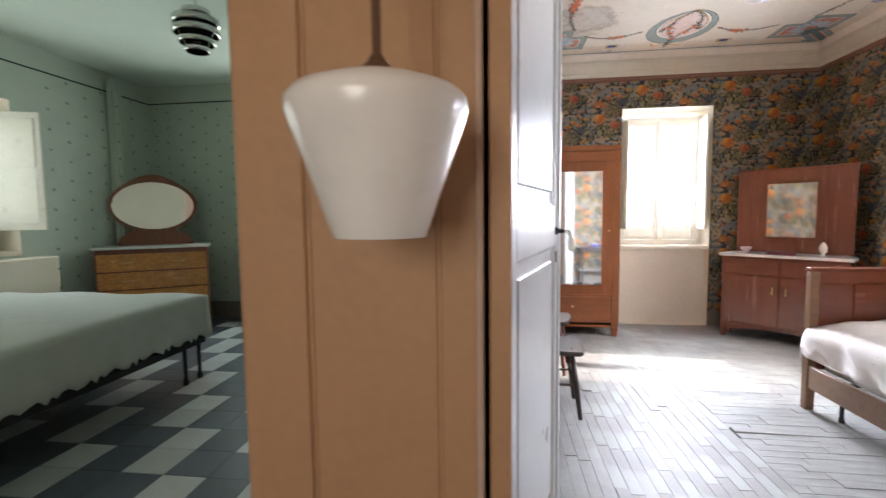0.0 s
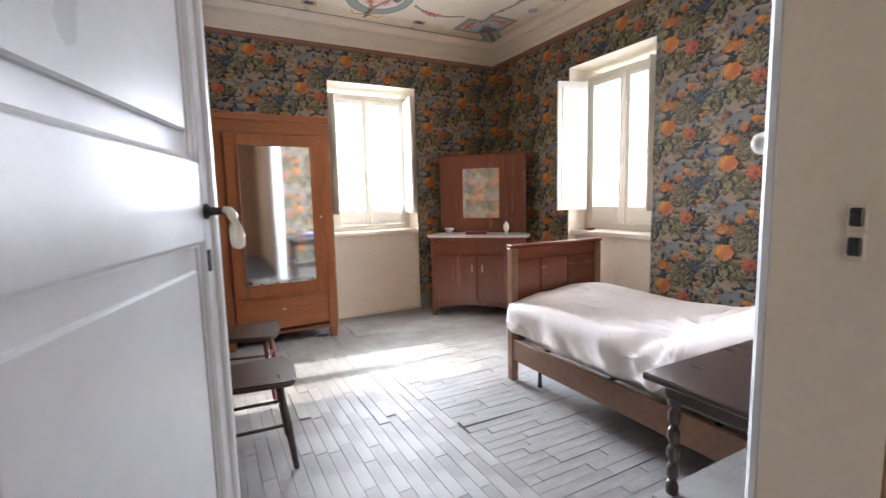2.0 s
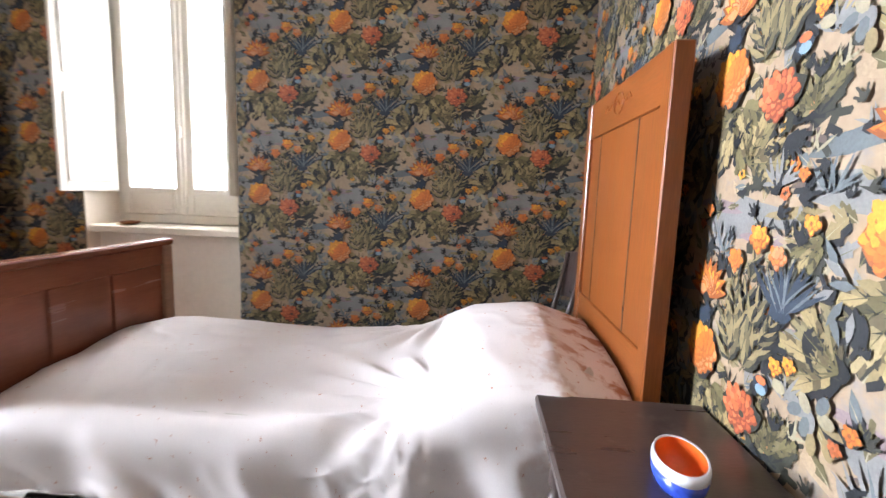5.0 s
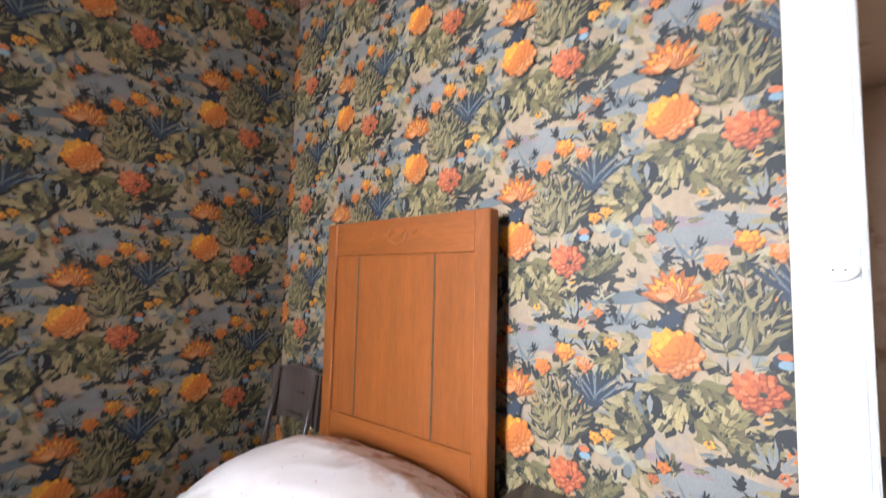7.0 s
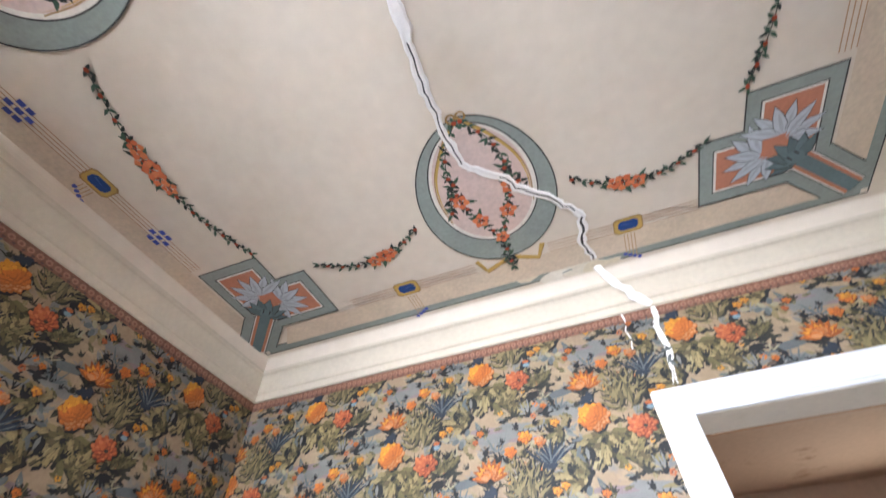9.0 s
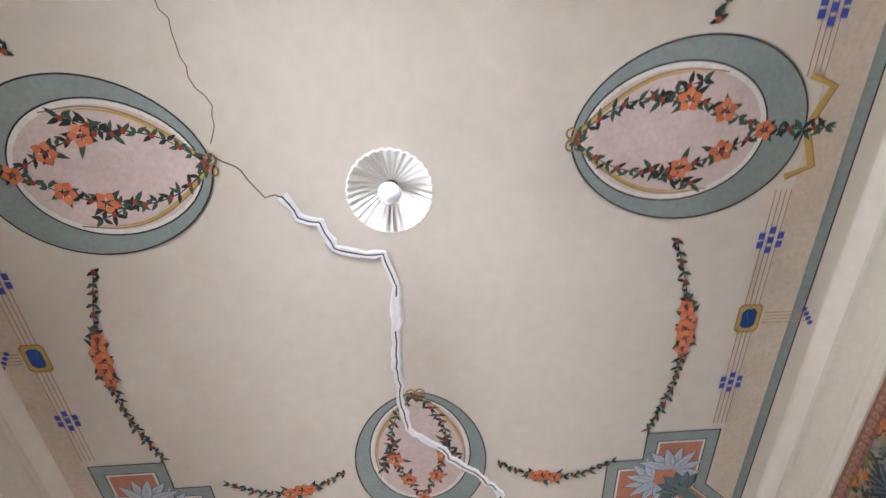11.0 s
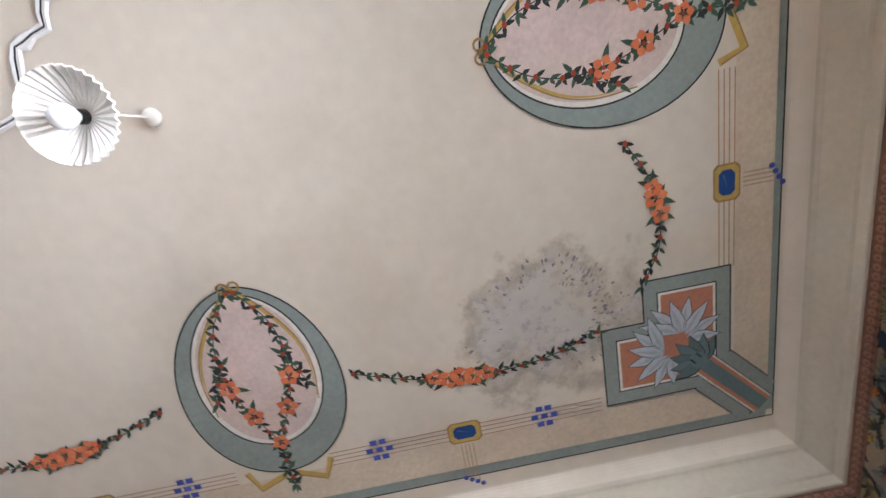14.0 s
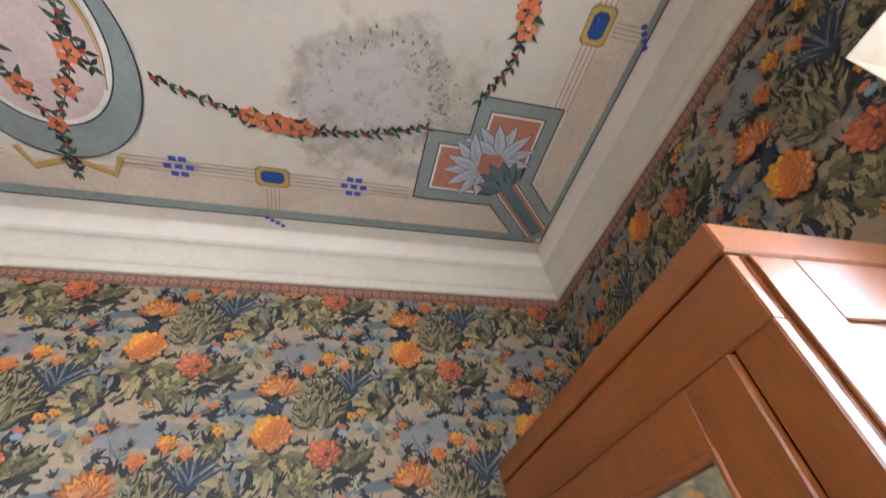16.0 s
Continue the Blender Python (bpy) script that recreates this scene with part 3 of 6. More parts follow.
# ---- door leaf, hung on the west post, half open into the bedroom ----
def door_leaf():
    root = thing("door_1", pose(0.48, -0.428, 0, 0, 0, 73.8), "white gloss painted panelled door leaf standing open", "door", "", "structure")
    w, h, t = 0.70, 2.36, 0.022
    x0, xa, xb = -0.038, 0.052, 0.648
    rails = [(0.012, 0.20), (1.226, 1.376), (h - 0.11, h)]
    bm = new_box((x0, -t, 0.012), (xa, t, h), 0.003)
    box(bm, (xb, -t, 0.012), (w, t, h), 0.003)
    for lo, hi in rails:
        box(bm, (xa, -t, lo), (xb, t, hi), 0.0)
    part("leaf_frame", bm, M_WHITE, root)
    for lo, hi in ((0.20, 1.226), (1.376, h - 0.11)):
        bm = new_box((xa, -0.006, lo), (xb, 0.006, hi))
        box(bm, (xa + 0.038, -0.0165, lo + 0.055), (xb - 0.038, 0.0165, hi - 0.055), 0.004)
        part("panel", bm, M_WHITE, root)
        bm = bmesh.new()
        for s in (-1, 1):
            # sloping bead along the inside of the frame
            rim = [[bm.verts.new(p) for p in ((xa + d, s * q, lo + d), (xb - d, s * q, lo + d), (xb - d, s * q, hi - d), (xa + d, s * q, hi - d))] for d, q in ((0.0, t - 0.002), (0.003, t - 0.003), (0.008, 0.013), (0.013, 0.011), (0.014, 0.006))]
            for p, q in zip(rim, rim[1:]):
                for i in range(4):
                    j = (i + 1) % 4
                    bm.faces.new((p[i], p[j], q[j], q[i]))
        bmesh.ops.recalc_face_normals(bm, faces=bm.faces[:])
        part("moulding", bm, M_WHITE, root)
    bm = new_box((w - 0.006, -t - 0.01, 0.012), (w + 0.02, -t + 0.012, h), 0.004)
    part("rebate_strip", bm, M_WHITE, root)
    for s in (-1, 1):
        bm = bmesh.new()
        lathe(bm, [(0.016, 0.0), (0.016, 0.004), (0.009, 0.010), (0.007, 0.03), (0.007, 0.042)], 14, pose(w - 0.035, s * t, 1.282, -90 * s, 0, 0))
        part("handle_spindle", bm, M_IRON, root, "dark iron handle spindle")
        bm = bmesh.new()
        tube(bm, [(w - 0.035, s * (t + 0.036), 1.284), (w - 0.038, s * (t + 0.046), 1.282), (w - 0.044, s * (t + 0.054), 1.270), (w - 0.049, s * (t + 0.058), 1.250), (w - 0.051, s * (t + 0.061), 1.229), (w - 0.052, s * (t + 0.062), 1.212), (w - 0.052, s * (t + 0.062), 1.205)],
             [0.008, 0.009, 0.0105, 0.0125, 0.0145, 0.013, 0.006], 14)
        part("handle", bm, M_PORC, root, "cream porcelain drop handle", True)
    part("key_plate", new_box((w - 0.046, -t - 0.003, 1.16), (w - 0.028, -t, 1.205), 0.002), M_IRON, root, "small dark key plate")
    for z in (0.35, 1.05, 2.0):
        bm = bmesh.new()
        lathe(bm, [(0.005, 0), (0.006, 0.004), (0.006, 0.07), (0.005, 0.074)], 10, Matrix.Translation((-0.046, -0.006, z)))
        part("hinge", bm, M_WHITE, root)
    return root


door_leaf()

# ---- wallpaper print ----
TAN, OLIVE, SAGE, DKGREEN, INK = (0.40, 0.29, 0.18), (0.125, 0.105, 0.042), (0.27, 0.205, 0.092), (0.030, 0.030, 0.020), (0.009, 0.011, 0.013)
SKYB, NAVY, STEEL, LILAC = (0.225, 0.222, 0.21), (0.018, 0.030, 0.050), (0.125, 0.145, 0.15), (0.26, 0.19, 0.195)
YELLOW, ORANGE, PEACH, REDO, PALE = (0.72, 0.30, 0.025), (0.64, 0.17, 0.02), (0.58, 0.25, 0.10), (0.50, 0.125, 0.035), (0.36, 0.315, 0.20)


def wallpaper_tile():
    """One repeat of the floral print: the big flower is the origin; metres."""
    rng = random.Random(7)
    f = Flat()
    W, H = 0.475, 0.635

    def grass(x, y, r, n, a0, a1, col, layer, wid=0.012):
        for i in range(n):
            a = a0 + (a1 - a0) * i / (n - 1) + rng.uniform(-0.06, 0.06)
            f.leaf(x + rng.uniform(-0.012, 0.012), y, r * rng.uniform(0.75, 1.05), wid, a, col, layer, 0, rng.uniform(-0.22, 0.22))

    def foliage(x, y, r, n, a0, a1, cols, layer, teeth=2, wid=0.42):
        for i in range(n):
            a = a0 + (a1 - a0) * (i + 0.5) / n + rng.uniform(-0.1, 0.1)
            ln = r * rng.uniform(0.8, 1.1)
            c = cols[i % len(cols)]
            lit, dim = tuple(1.32 * v for v in c), tuple(0.42 * v for v in c)
            ca, sa = math.cos(a), math.sin(a)
            f.leaf(x + 0.008, y - 0.012, ln * 0.98, ln * wid * 1.15, a - 0.06, INK if i % 2 else DKGREEN, layer, teeth, 0.08)
            # lobes along the rib, largest in the middle
            for k in range(5):
                u = 0.16 + 0.17 * k
                bx, by = x + u * ln * ca, y + u * ln * sa
                size = wid * ln * (0.62 + 0.30 * math.sin(math.pi * (u + 0.1)))
                for sg in (1, -1):
                    f.leaf(bx, by, size * rng.uniform(0.85, 1.15), size * 0.52, a + sg * rng.uniform(0.55, 0.85), (lit if sg > 0 else c) if (i + k) % 3 else dim, layer + 1, 0, sg * -0.22)
            f.leaf(x + 0.55 * ln * ca, y + 0.55 * ln * sa, 0.5 * ln, 0.5 * wid * ln, a, lit, layer + 1, 1, 0.05)
            f.stroke([(x, y), (x + 0.5 * ln * ca, y + 0.5 * ln * sa), (x + 0.92 * ln * ca, y + 0.92 * ln * sa)], 0.0045, OLIVE, layer + 2, True)
            for k in (0.3, 0.5):
                bx, by = x + k * ln * ca, y + k * ln * sa
                f.stroke([(bx, by), (bx + 0.4 * wid * ln * math.cos(a - 0.7), by + 0.4 * wid * ln * math.sin(a - 0.7))], 0.004, DKGREEN, layer + 2, True)

    def lumps(x, y, r, n, cols, layer):
        """A round bloom of small overlapping petals."""
        f.blob(x + 0.12 * r, y - 0.14 * r, r, 0.92 * r, DKGREEN, layer, 0, 10, 0.2, rng)
        for k in range(n):
            a, d = 2.4 * k, 0.8 * r * (1 - k / n) ** 0.6
            px, py = x + d * math.cos(a), y + 0.92 * d * math.sin(a)
            f.blob(px + 0.06 * r, py - 0.09 * r, 0.40 * r, 0.33 * r, (0.34, 0.09, 0.014), layer + 1, a, 7, 0.2, rng)
            f.blob(px, py, 0.36 * r, 0.29 * r, cols[k % len(cols)], layer + 1, a, 7, 0.2, rng)

    # ground patches
    for x, y, rx, ry, c in ((-0.12, 0.06, 0.12, 0.035, SKYB), (0.12, 0.33, 0.13, 0.03, SKYB), (-0.2, -0.06, 0.10, 0.028, PALE), (0.05, -0.33, 0.12, 0.03, SKYB), (0.2, 0.07, 0.09, 0.03, TAN),
                            (-0.05, 0.24, 0.10, 0.024, TAN), (-0.14, -0.2, 0.08, 0.02, LILAC), (0.0, -0.29, 0.09, 0.014, LILAC), (0.16, 0.28, 0.08, 0.014, LILAC), (-0.22, 0.02, 0.07, 0.013, SAGE), (-0.1, 0.14, 0.1, 0.02, STEEL)):
        f.blob(x, y, rx, ry, c, 0, rng.uniform(-0.15, 0.15), 14, 0.25, rng)
    # dark undergrowth
    for x, y, r, n, a0, a1 in ((0.26, -0.13, 0.085, 5, -1.2, 1.0), (0.06, -0.09, 0.10, 5, -2.4, -0.6), (-0.02, 0.10, 0.06, 4, 0.5, 2.6), (0.11, 0.12, 0.075, 4, -0.8, 1.2), (-0.17, 0.24, 0.05, 4, 0, 3.0)):
        for i in range(n):
            a = a0 + (a1 - a0) * (i + 0.5) / n
            f.leaf(x, y, r * rng.uniform(0.8, 1.15), r * 0.42, a, INK if i % 2 else DKGREEN, 1, 2, 0.1)
    # scattered leaves that fill the ground
    for i in range(110):
        x, y = rng.uniform(-W / 2, W / 2), rng.uniform(-H / 2, H / 2)
        c = (SAGE, OLIVE, STEEL, INK, (0.29, 0.225, 0.11), SKYB, TAN, DKGREEN, SAGE, (0.12, 0.085, 0.07))[i % 10]
        t, ln, a = rng.choice((0, 1, 2)), rng.uniform(0.03, 0.072), rng.uniform(-0.4, 3.5)
        wd = ln * rng.uniform(0.34, 0.5)
        if i % 3 == 0:
            f.leaf(x + 0.008, y - 0.010, ln, wd * 1.15, a, INK, 1, t)
        f.leaf(x, y, ln, wd, a, c, 1, t, rng.uniform(-0.2, 0.2))
        f.stroke([(x, y), (x + 0.85 * ln * math.cos(a), y + 0.85 * ln * math.sin(a))], 0.003, PALE if c in (SAGE, OLIVE, STEEL) else OLIVE, 1, True)
    for i in range(26):
        x, y = rng.uniform(-W / 2, W / 2), rng.uniform(-H / 2, H / 2)
        grass(x, y, rng.uniform(0.03, 0.055), 5, 0.5, 2.6, (SKYB, INK, PALE, DKGREEN)[i % 4], 2, 0.007)
    for i in range(14):
        x, y = rng.uniform(-W / 2, W / 2), rng.uniform(-H / 2, H / 2)
        f.flower(x, y, rng.uniform(0.009, 0.015), 5, ((YELLOW, ORANGE, REDO, PEACH)[i % 4],), 3, rng.uniform(0, 6), rng, 1)
    # broad acanthus under the big flower and to its side
    foliage(0.03, -0.07, 0.15, 8, -3.0, -0.1, (SAGE, OLIVE, (0.285, 0.225, 0.115)), 2, 3, 0.34)
    foliage(0.10, -0.20, 0.12, 7, -0.6, 2.3, (SAGE, (0.195, 0.155, 0.065)), 3, 3, 0.32)
    foliage(-0.07, -0.22, 0.13, 6, 1.8, 4.0, ((0.185, 0.150, 0.070), SAGE), 3, 3, 0.32)
    foliage(-0.20, 0.20, 0.09, 6, 0.4, 3.4, (OLIVE, (0.185, 0.150, 0.070)), 2, 2, 0.34)
    foliage(-0.14, -0.02, 0.08, 5, 2.4, 4.6, (OLIVE, SAGE), 2, 2, 0.34)
    # black leaf sprays
    for x, y, r, n, a0, a1 in ((0.215, 0.055, 0.075, 4, -0.3, 1.2), (0.0, 0.075, 0.05, 3, 0.6, 2.4), (-0.03, -0.14, 0.06, 4, 2.6, 4.2)):
        for i in range(n):
            f.leaf(x, y, r * rng.uniform(0.75, 1.1), r * 0.40, a0 + (a1 - a0) * i / (n - 1), INK, 4, 2, 0.12)
    # feathery stalks that carry the buds, with dark leaves behind
    for x, y, r, a0, n in ((0.205, 0.085, 0.085, 0.2, 6), (0.215, -0.155, 0.065, -0.6, 5), (0.15, 0.10, 0.06, 0.9, 4), (-0.155, -0.195, 0.05, 0.2, 5)):
        for i in range(n):
            f.leaf(x, y, r * rng.uniform(0.7, 1.15), 0.36 * r, a0 + 0.38 * (i - n / 2) + rng.uniform(-0.15, 0.15), INK, 4, 2, rng.uniform(-0.2, 0.2))
    for sx, sy, tx, ty in ((0.135, 0.02, 0.168, 0.275), (0.125, 0.03, 0.100, 0.225), (0.15, 0.02, 0.228, 0.245), (0.12, 0.0, 0.07, 0.14), (0.16, 0.0, 0.25, 0.14)):
        stem = math.atan2(ty - sy, tx - sx)
        f.stroke([(sx, sy), (0.5 * (sx + tx) + 0.006, 0.5 * (sy + ty)), (tx, ty)], 0.005, OLIVE, 5, True)
        for k in range(6):
            u = 0.10 + 0.15 * k
            px, py = sx + u * (tx - sx), sy + u * (ty - sy)
            ln = 0.076 * (1.08 - 0.75 * u)
            for sg in (1, -1):
                a = stem + sg * rng.uniform(0.50, 1.05)
                f.leaf(px + 0.004, py - 0.006, ln, 0.30 * ln, a, INK if k % 2 else DKGREEN, 5, 0, sg * -0.3)
                f.leaf(px, py, ln * rng.uniform(0.85, 1.1), 0.20 * ln, a, (SAGE, (0.25, 0.195, 0.09), (0.13, 0.108, 0.05))[(k + sg) % 3], 6, 0, sg * -0.3)
    for x, y, r, c in ((0.170, 0.285, 0.030, YELLOW), (0.232, 0.255, 0.024, PEACH), (0.098, 0.232, 0.026, ORANGE)):
        lumps(x, y, r, 12, (c, ORANGE, tuple(0.8 * v for v in c)), 8)
    # blue agave and other grasses
    grass(-0.215, -0.165, 0.125, 9, 0.5, 2.6, NAVY, 6, 0.016)
    grass(-0.212, -0.165, 0.115, 6, 0.7, 2.3, STEEL, 7, 0.006)
    f.blob(-0.215, -0.165, 0.03, 0.02, NAVY, 6, 0, 9, 0.2, rng)
    grass(-0.27, 0.07, 0.075, 8, 0.2, 2.9, SKYB, 4, 0.010)
    grass(-0.135, 0.055, 0.075, 7, 0.4, 2.5, STEEL, 4, 0.008)
    grass(0.02, -0.40, 0.10, 9, 0.1, 2.8, SKYB, 4, 0.010)
    grass(0.04, -0.40, 0.08, 5, 0.4, 2.4, STEEL, 4, 0.008)
    grass(0.30, 0.0, 0.07, 6, 0.4, 2.6, SKYB, 4, 0.009)
    # round pale leaves with small flowers
    for i in range(12):
        a = rng.uniform(0, 6.28)
        d = rng.uniform(0.01, 0.07)
        f.blob(-0.11 + d * 1.5 * math.cos(a), -0.305 + d * math.sin(a) * 0.8, 0.019, 0.012, (SKYB, PALE, SAGE, STEEL)[i % 4], 5 + i % 2, a, 8)
    for x, y, r, c in ((-0.21, -0.265, 0.019, YELLOW), (-0.175, -0.25, 0.017, YELLOW), (-0.03, -0.30, 0.017, ORANGE), (-0.055, -0.335, 0.014, REDO), (-0.165, 0.005, 0.020, YELLOW), (-0.20, 0.09, 0.014, ORANGE)):
        lumps(x, y, r, 9, (c, tuple(0.75 * v for v in c)), 8)
        f.blob(x, y, 0.22 * r, 0.22 * r, (0.25, 0.08, 0.02), 10, 0, 6)
    f.blob(0.232, 0.002, 0.024, 0.020, NAVY, 8, 0, 9)
    f.blob(0.236, -0.006, 0.017, 0.011, (0.20, 0.30, 0.36), 9, 0, 9)
    f.blob(0.234, 0.012, 0.017, 0.009, REDO, 9, 0, 8)
    f.blob(-0.26, -0.33, 0.014, 0.016, INK, 7, 0, 8)
    for i in range(7):
        f.leaf(-0.10 + 0.02 * (i % 3), -0.06 - 0.012 * i, 0.055, 0.017, 2.2 + 0.5 * i, SKYB if i % 2 else STEEL, 5)
    # fan flower above the big one
    for i in range(5):
        f.leaf(0.0, 0.115 - 0.006 * i, 0.05, 0.03, -1.2 - 0.35 * i, NAVY, 7, 1)
    f.blob(0, 0.135, 0.036, 0.016, INK, 8, 0, 10)
    for k, (c, r) in enumerate(((ORANGE, 0.075), (YELLOW, 0.062), (PEACH, 0.042))):
        for i in range(9):
            a = 0.12 + 2.9 * i / 8
            f.leaf(0, 0.138, r * 1.12, 0.032, a, (0.30, 0.08, 0.012), 9 + k)
            f.leaf(0, 0.14, r * rng.uniform(0.85, 1.1), 0.024, a, c if (i + k) % 3 else (YELLOW, ORANGE, ORANGE)[k], 9 + k)
    # the big flower: a lumpy ball of rounded petals, pale to one side
    f.blob(0.008, -0.008, 0.066, 0.062, INK, 9, 0, 16, 0.18, rng)
    f.blob(0.004, -0.004, 0.062, 0.058, (0.30, 0.085, 0.02), 9, 0, 16, 0.15, rng)
    for k in range(46):
        a, d = 2.4 * k, 0.058 * (1 - k / 46) ** 0.6
        px, py = d * math.cos(a), d * 0.93 * math.sin(a)
        warm = (-0.7 * px + 0.7 * py) / 0.055
        c = YELLOW if warm > 0.30 else (PEACH if warm < -0.45 else ORANGE)
        q = rng.uniform(0.78, 1.12)
        f.blob(px + 0.003, py - 0.004, 0.0150, 0.0125, (0.40, 0.11, 0.014), 10, a, 8, 0.2, rng)
        f.blob(px, py, 0.0135, 0.0108, tuple(q * v for v in c), 10, a, 8, 0.2, rng)
    # the red flower
    f.blob(0.183, -0.078, 0.058, 0.050, DKGREEN, 9, 0.3, 14, 0.25, rng)
    for k in range(34):
        a, d = 2.4 * k, 0.050 * (1 - k / 34) ** 0.6
        px, py = 0.175 + d * math.cos(a), -0.072 + 0.85 * d * math.sin(a)
        f.blob(px + 0.003, py - 0.003, 0.0140, 0.0105, (0.26, 0.045, 0.014), 10, a, 7, 0.2, rng)
        f.blob(px, py, 0.0120, 0.0090, (REDO, (0.60, 0.17, 0.06), (0.42, 0.09, 0.03))[k % 3], 10, a, 7, 0.2, rng)
    f.blob(0.19, -0.08, 0.009, 0.007, DKGREEN, 12, 0, 8)
    # deep shade between the leaves
    for i in range(44):
        x, y = rng.uniform(-W / 2, W / 2), rng.uniform(-H / 2, H / 2)
        ln, a = rng.uniform(0.026, 0.058), rng.uniform(-0.5, 3.6)
        for j in range(3):
            f.leaf(x, y, ln * rng.uniform(0.7, 1.1), 0.3 * ln, a + 0.55 * (j - 1), INK if i % 3 else DKGREEN, 4, 1, rng.uniform(-0.2, 0.2))
    tri, col, lay = f.arrays()
    return (tri, np.asarray(col) * 0.74, lay), W, H


TILE, TILE_W, TILE_H = wallpaper_tile()


def paper_wall(wall, name, u0, u1, rects, place, origin):
    """Repeat the print, every other strip dropped by half, over the free parts of a wall."""
    tri, col, lay = TILE
    ts = []
    i0, i1 = int(math.floor((u0 - origin[0]) / TILE_W)) - 1, int(math.ceil((u1 - origin[0]) / TILE_W)) + 1
    count = 0
    for i in range(i0, i1 + 1):
        drop = TILE_H / 2 if i % 2 else 0.0
        for j in range(-4, 6):
            o = np.array((origin[0] + i * TILE_W, origin[1] + j * TILE_H + drop))
            if o[1] < -0.3 or o[1] > 3.3:
                continue
            ts.append(tri + o)
            count += 1
    tri, col, lay = np.concatenate(ts), np.tile(col, (count, 1)), np.tile(lay, count)
    tri, col, lay = clip_flat(tri, col, lay, rects)
    flat_object(name, tri, col, lay, place, M_PRINT, wall, "printed orange flowers, blue grasses and olive leaves", 0.0030, 0.000006, "stuff")


def ground_paper(wall, name, rects, corner):
    """The paper itself, a thin sheet on the wall. corner maps (u, v, depth) to a point."""
    bm = bmesh.new()
    for u0, v0, u1, v1 in rects:
        a, b = corner(u0, v0, 0.0005), corner(u1, v1, 0.0026)
        box(bm, [min(p, q) for p, q in zip(a, b)], [max(p, q) for p, q in zip(a, b)])
    part(name, bm, M_PAPER, wall, "beige wallpaper ground")


def around(u0, u1, v1, hole):
    """Free rectangles of a wall with one opening from the floor up."""
    a, b, h = hole
    return [(u0, 0.0, a, v1), (a, h, b, v1), (b, 0.0, u1, v1)]


ZT = ZB - 0.055
R_S = around(-XE, -(0.50 + 0.001), ZT, (-1.86, -0.501, 2.51))[:2]
R_N = around(XW, XE, ZT, (WIN_N[0], WIN_N[1], WIN_N[3]))
R_E = around(-YN, -YS, ZT, (-WIN_E[1], -WIN_E[0], WIN_E[3]))
R_W = [(YS, 0.0, YN, ZT)]
paper_wall(wall_south, "print", -XE, -XW, R_S, lambda u, v, h: np.stack((-u, YS + h, v), 1), (-2.108, 1.19))
paper_wall(wall_north, "print", XW, XE, R_N, lambda u, v, h: np.stack((u, YN - h, v), 1), (1.172, 0.866))
paper_wall(wall_east, "print", -YN, -YS, R_E, lambda u, v, h: np.stack((XE - h, -u, v), 1), (-0.113, 1.50))
paper_wall(wall_west, "print", YS, YN, R_W, lambda u, v, h: np.stack((XW + h, u, v), 1), (3.197, 2.598))
ground_paper(wall_south, "paper", R_S, lambda u, v, d: (-u, YS + d, v))
ground_paper(wall_north, "paper", R_N, lambda u, v, d: (u, YN - d, v))
ground_paper(wall_east, "paper", R_E, lambda u, v, d: (XE - d, -u, v))
ground_paper(wall_west, "paper", R_W, lambda u, v, d: (XW + d, u, v))


def border_paper():
    """Brown border strip with a scalloped row under the cornice."""
    bm = bmesh.new()
    z0, z1 = ZT, ZB + 0.001
    for a, b in (((XW, YS, z0), (XE, YS + 0.004, z1)), ((XW, YN - 0.004, z0), (XE, YN, z1)), ((XW, YS + 0.004, z0), (XW + 0.004, YN - 0.004, z1)), ((XE - 0.004, YS + 0.004, z0), (XE, YN - 0.004, z1))):
        box(bm, a, b)
    root = single("wallpaper_border", bm, M_BORDER, "narrow brown border paper under the cornice", "trim", "structure")
    f = Flat()
    n = 110
    for i in range(n):
        u = (i + 0.5) / n
        f.blob(u, 0.030, 0.0036, 0.014, (0.30, 0.15, 0.10), 1, 0, 8)
        f.blob(u, 0.027, 0.0017, 0.007, (0.20, 0.08, 0.05), 2, 0, 8)
        f.blob(u + 0.5 / n, 0.012, 0.0018, 0.006, (0.10, 0.05, 0.04), 1, 0, 6)
    tri, col, lay = f.arrays()
    for place in (lambda u, v, h: np.stack((XW + u * (XE - XW), YS + 0.004 + h, ZT + v), 1), lambda u, v, h: np.stack((XW + u * (XE - XW), YN - 0.004 - h, ZT + v), 1),
                  lambda u, v, h: np.stack((XW + 0.004 + h, YS + u * (YN - YS), ZT + v), 1), lambda u, v, h: np.stack((XE - 0.004 - h, YS + u * (YN - YS), ZT + v), 1)):
        flat_object("scallop_row", tri, col, lay, place, M_PRINT, root, "", 0.0006, 0.00001, "stuff")


border_paper()

# ---- ceiling painting ----
GREY, GREYD, LINE = (0.27, 0.31, 0.285), (0.17, 0.20, 0.20), (0.035, 0.035, 0.035)
PINK, TERRA, GOLD, OCHRE = (0.66, 0.52, 0.475), (0.50, 0.20, 0.12), (0.55, 0.36, 0.10), (0.35, 0.21, 0.07)
LEAFG, LEAFD, ROSE, ROSED = (0.05, 0.10, 0.065), (0.025, 0.035, 0.03), (0.66, 0.17, 0.07), (0.36, 0.055, 0.02)
TEAL = (0.13, 0.19, 0.20)
COBALT, ULTRA, BAND, PALEB, WHT = (0.012, 0.06, 0.24), (0.06, 0.09, 0.40), (0.64, 0.53, 0.41), (0.48, 0.52, 0.57), (0.76, 0.72, 0.66)


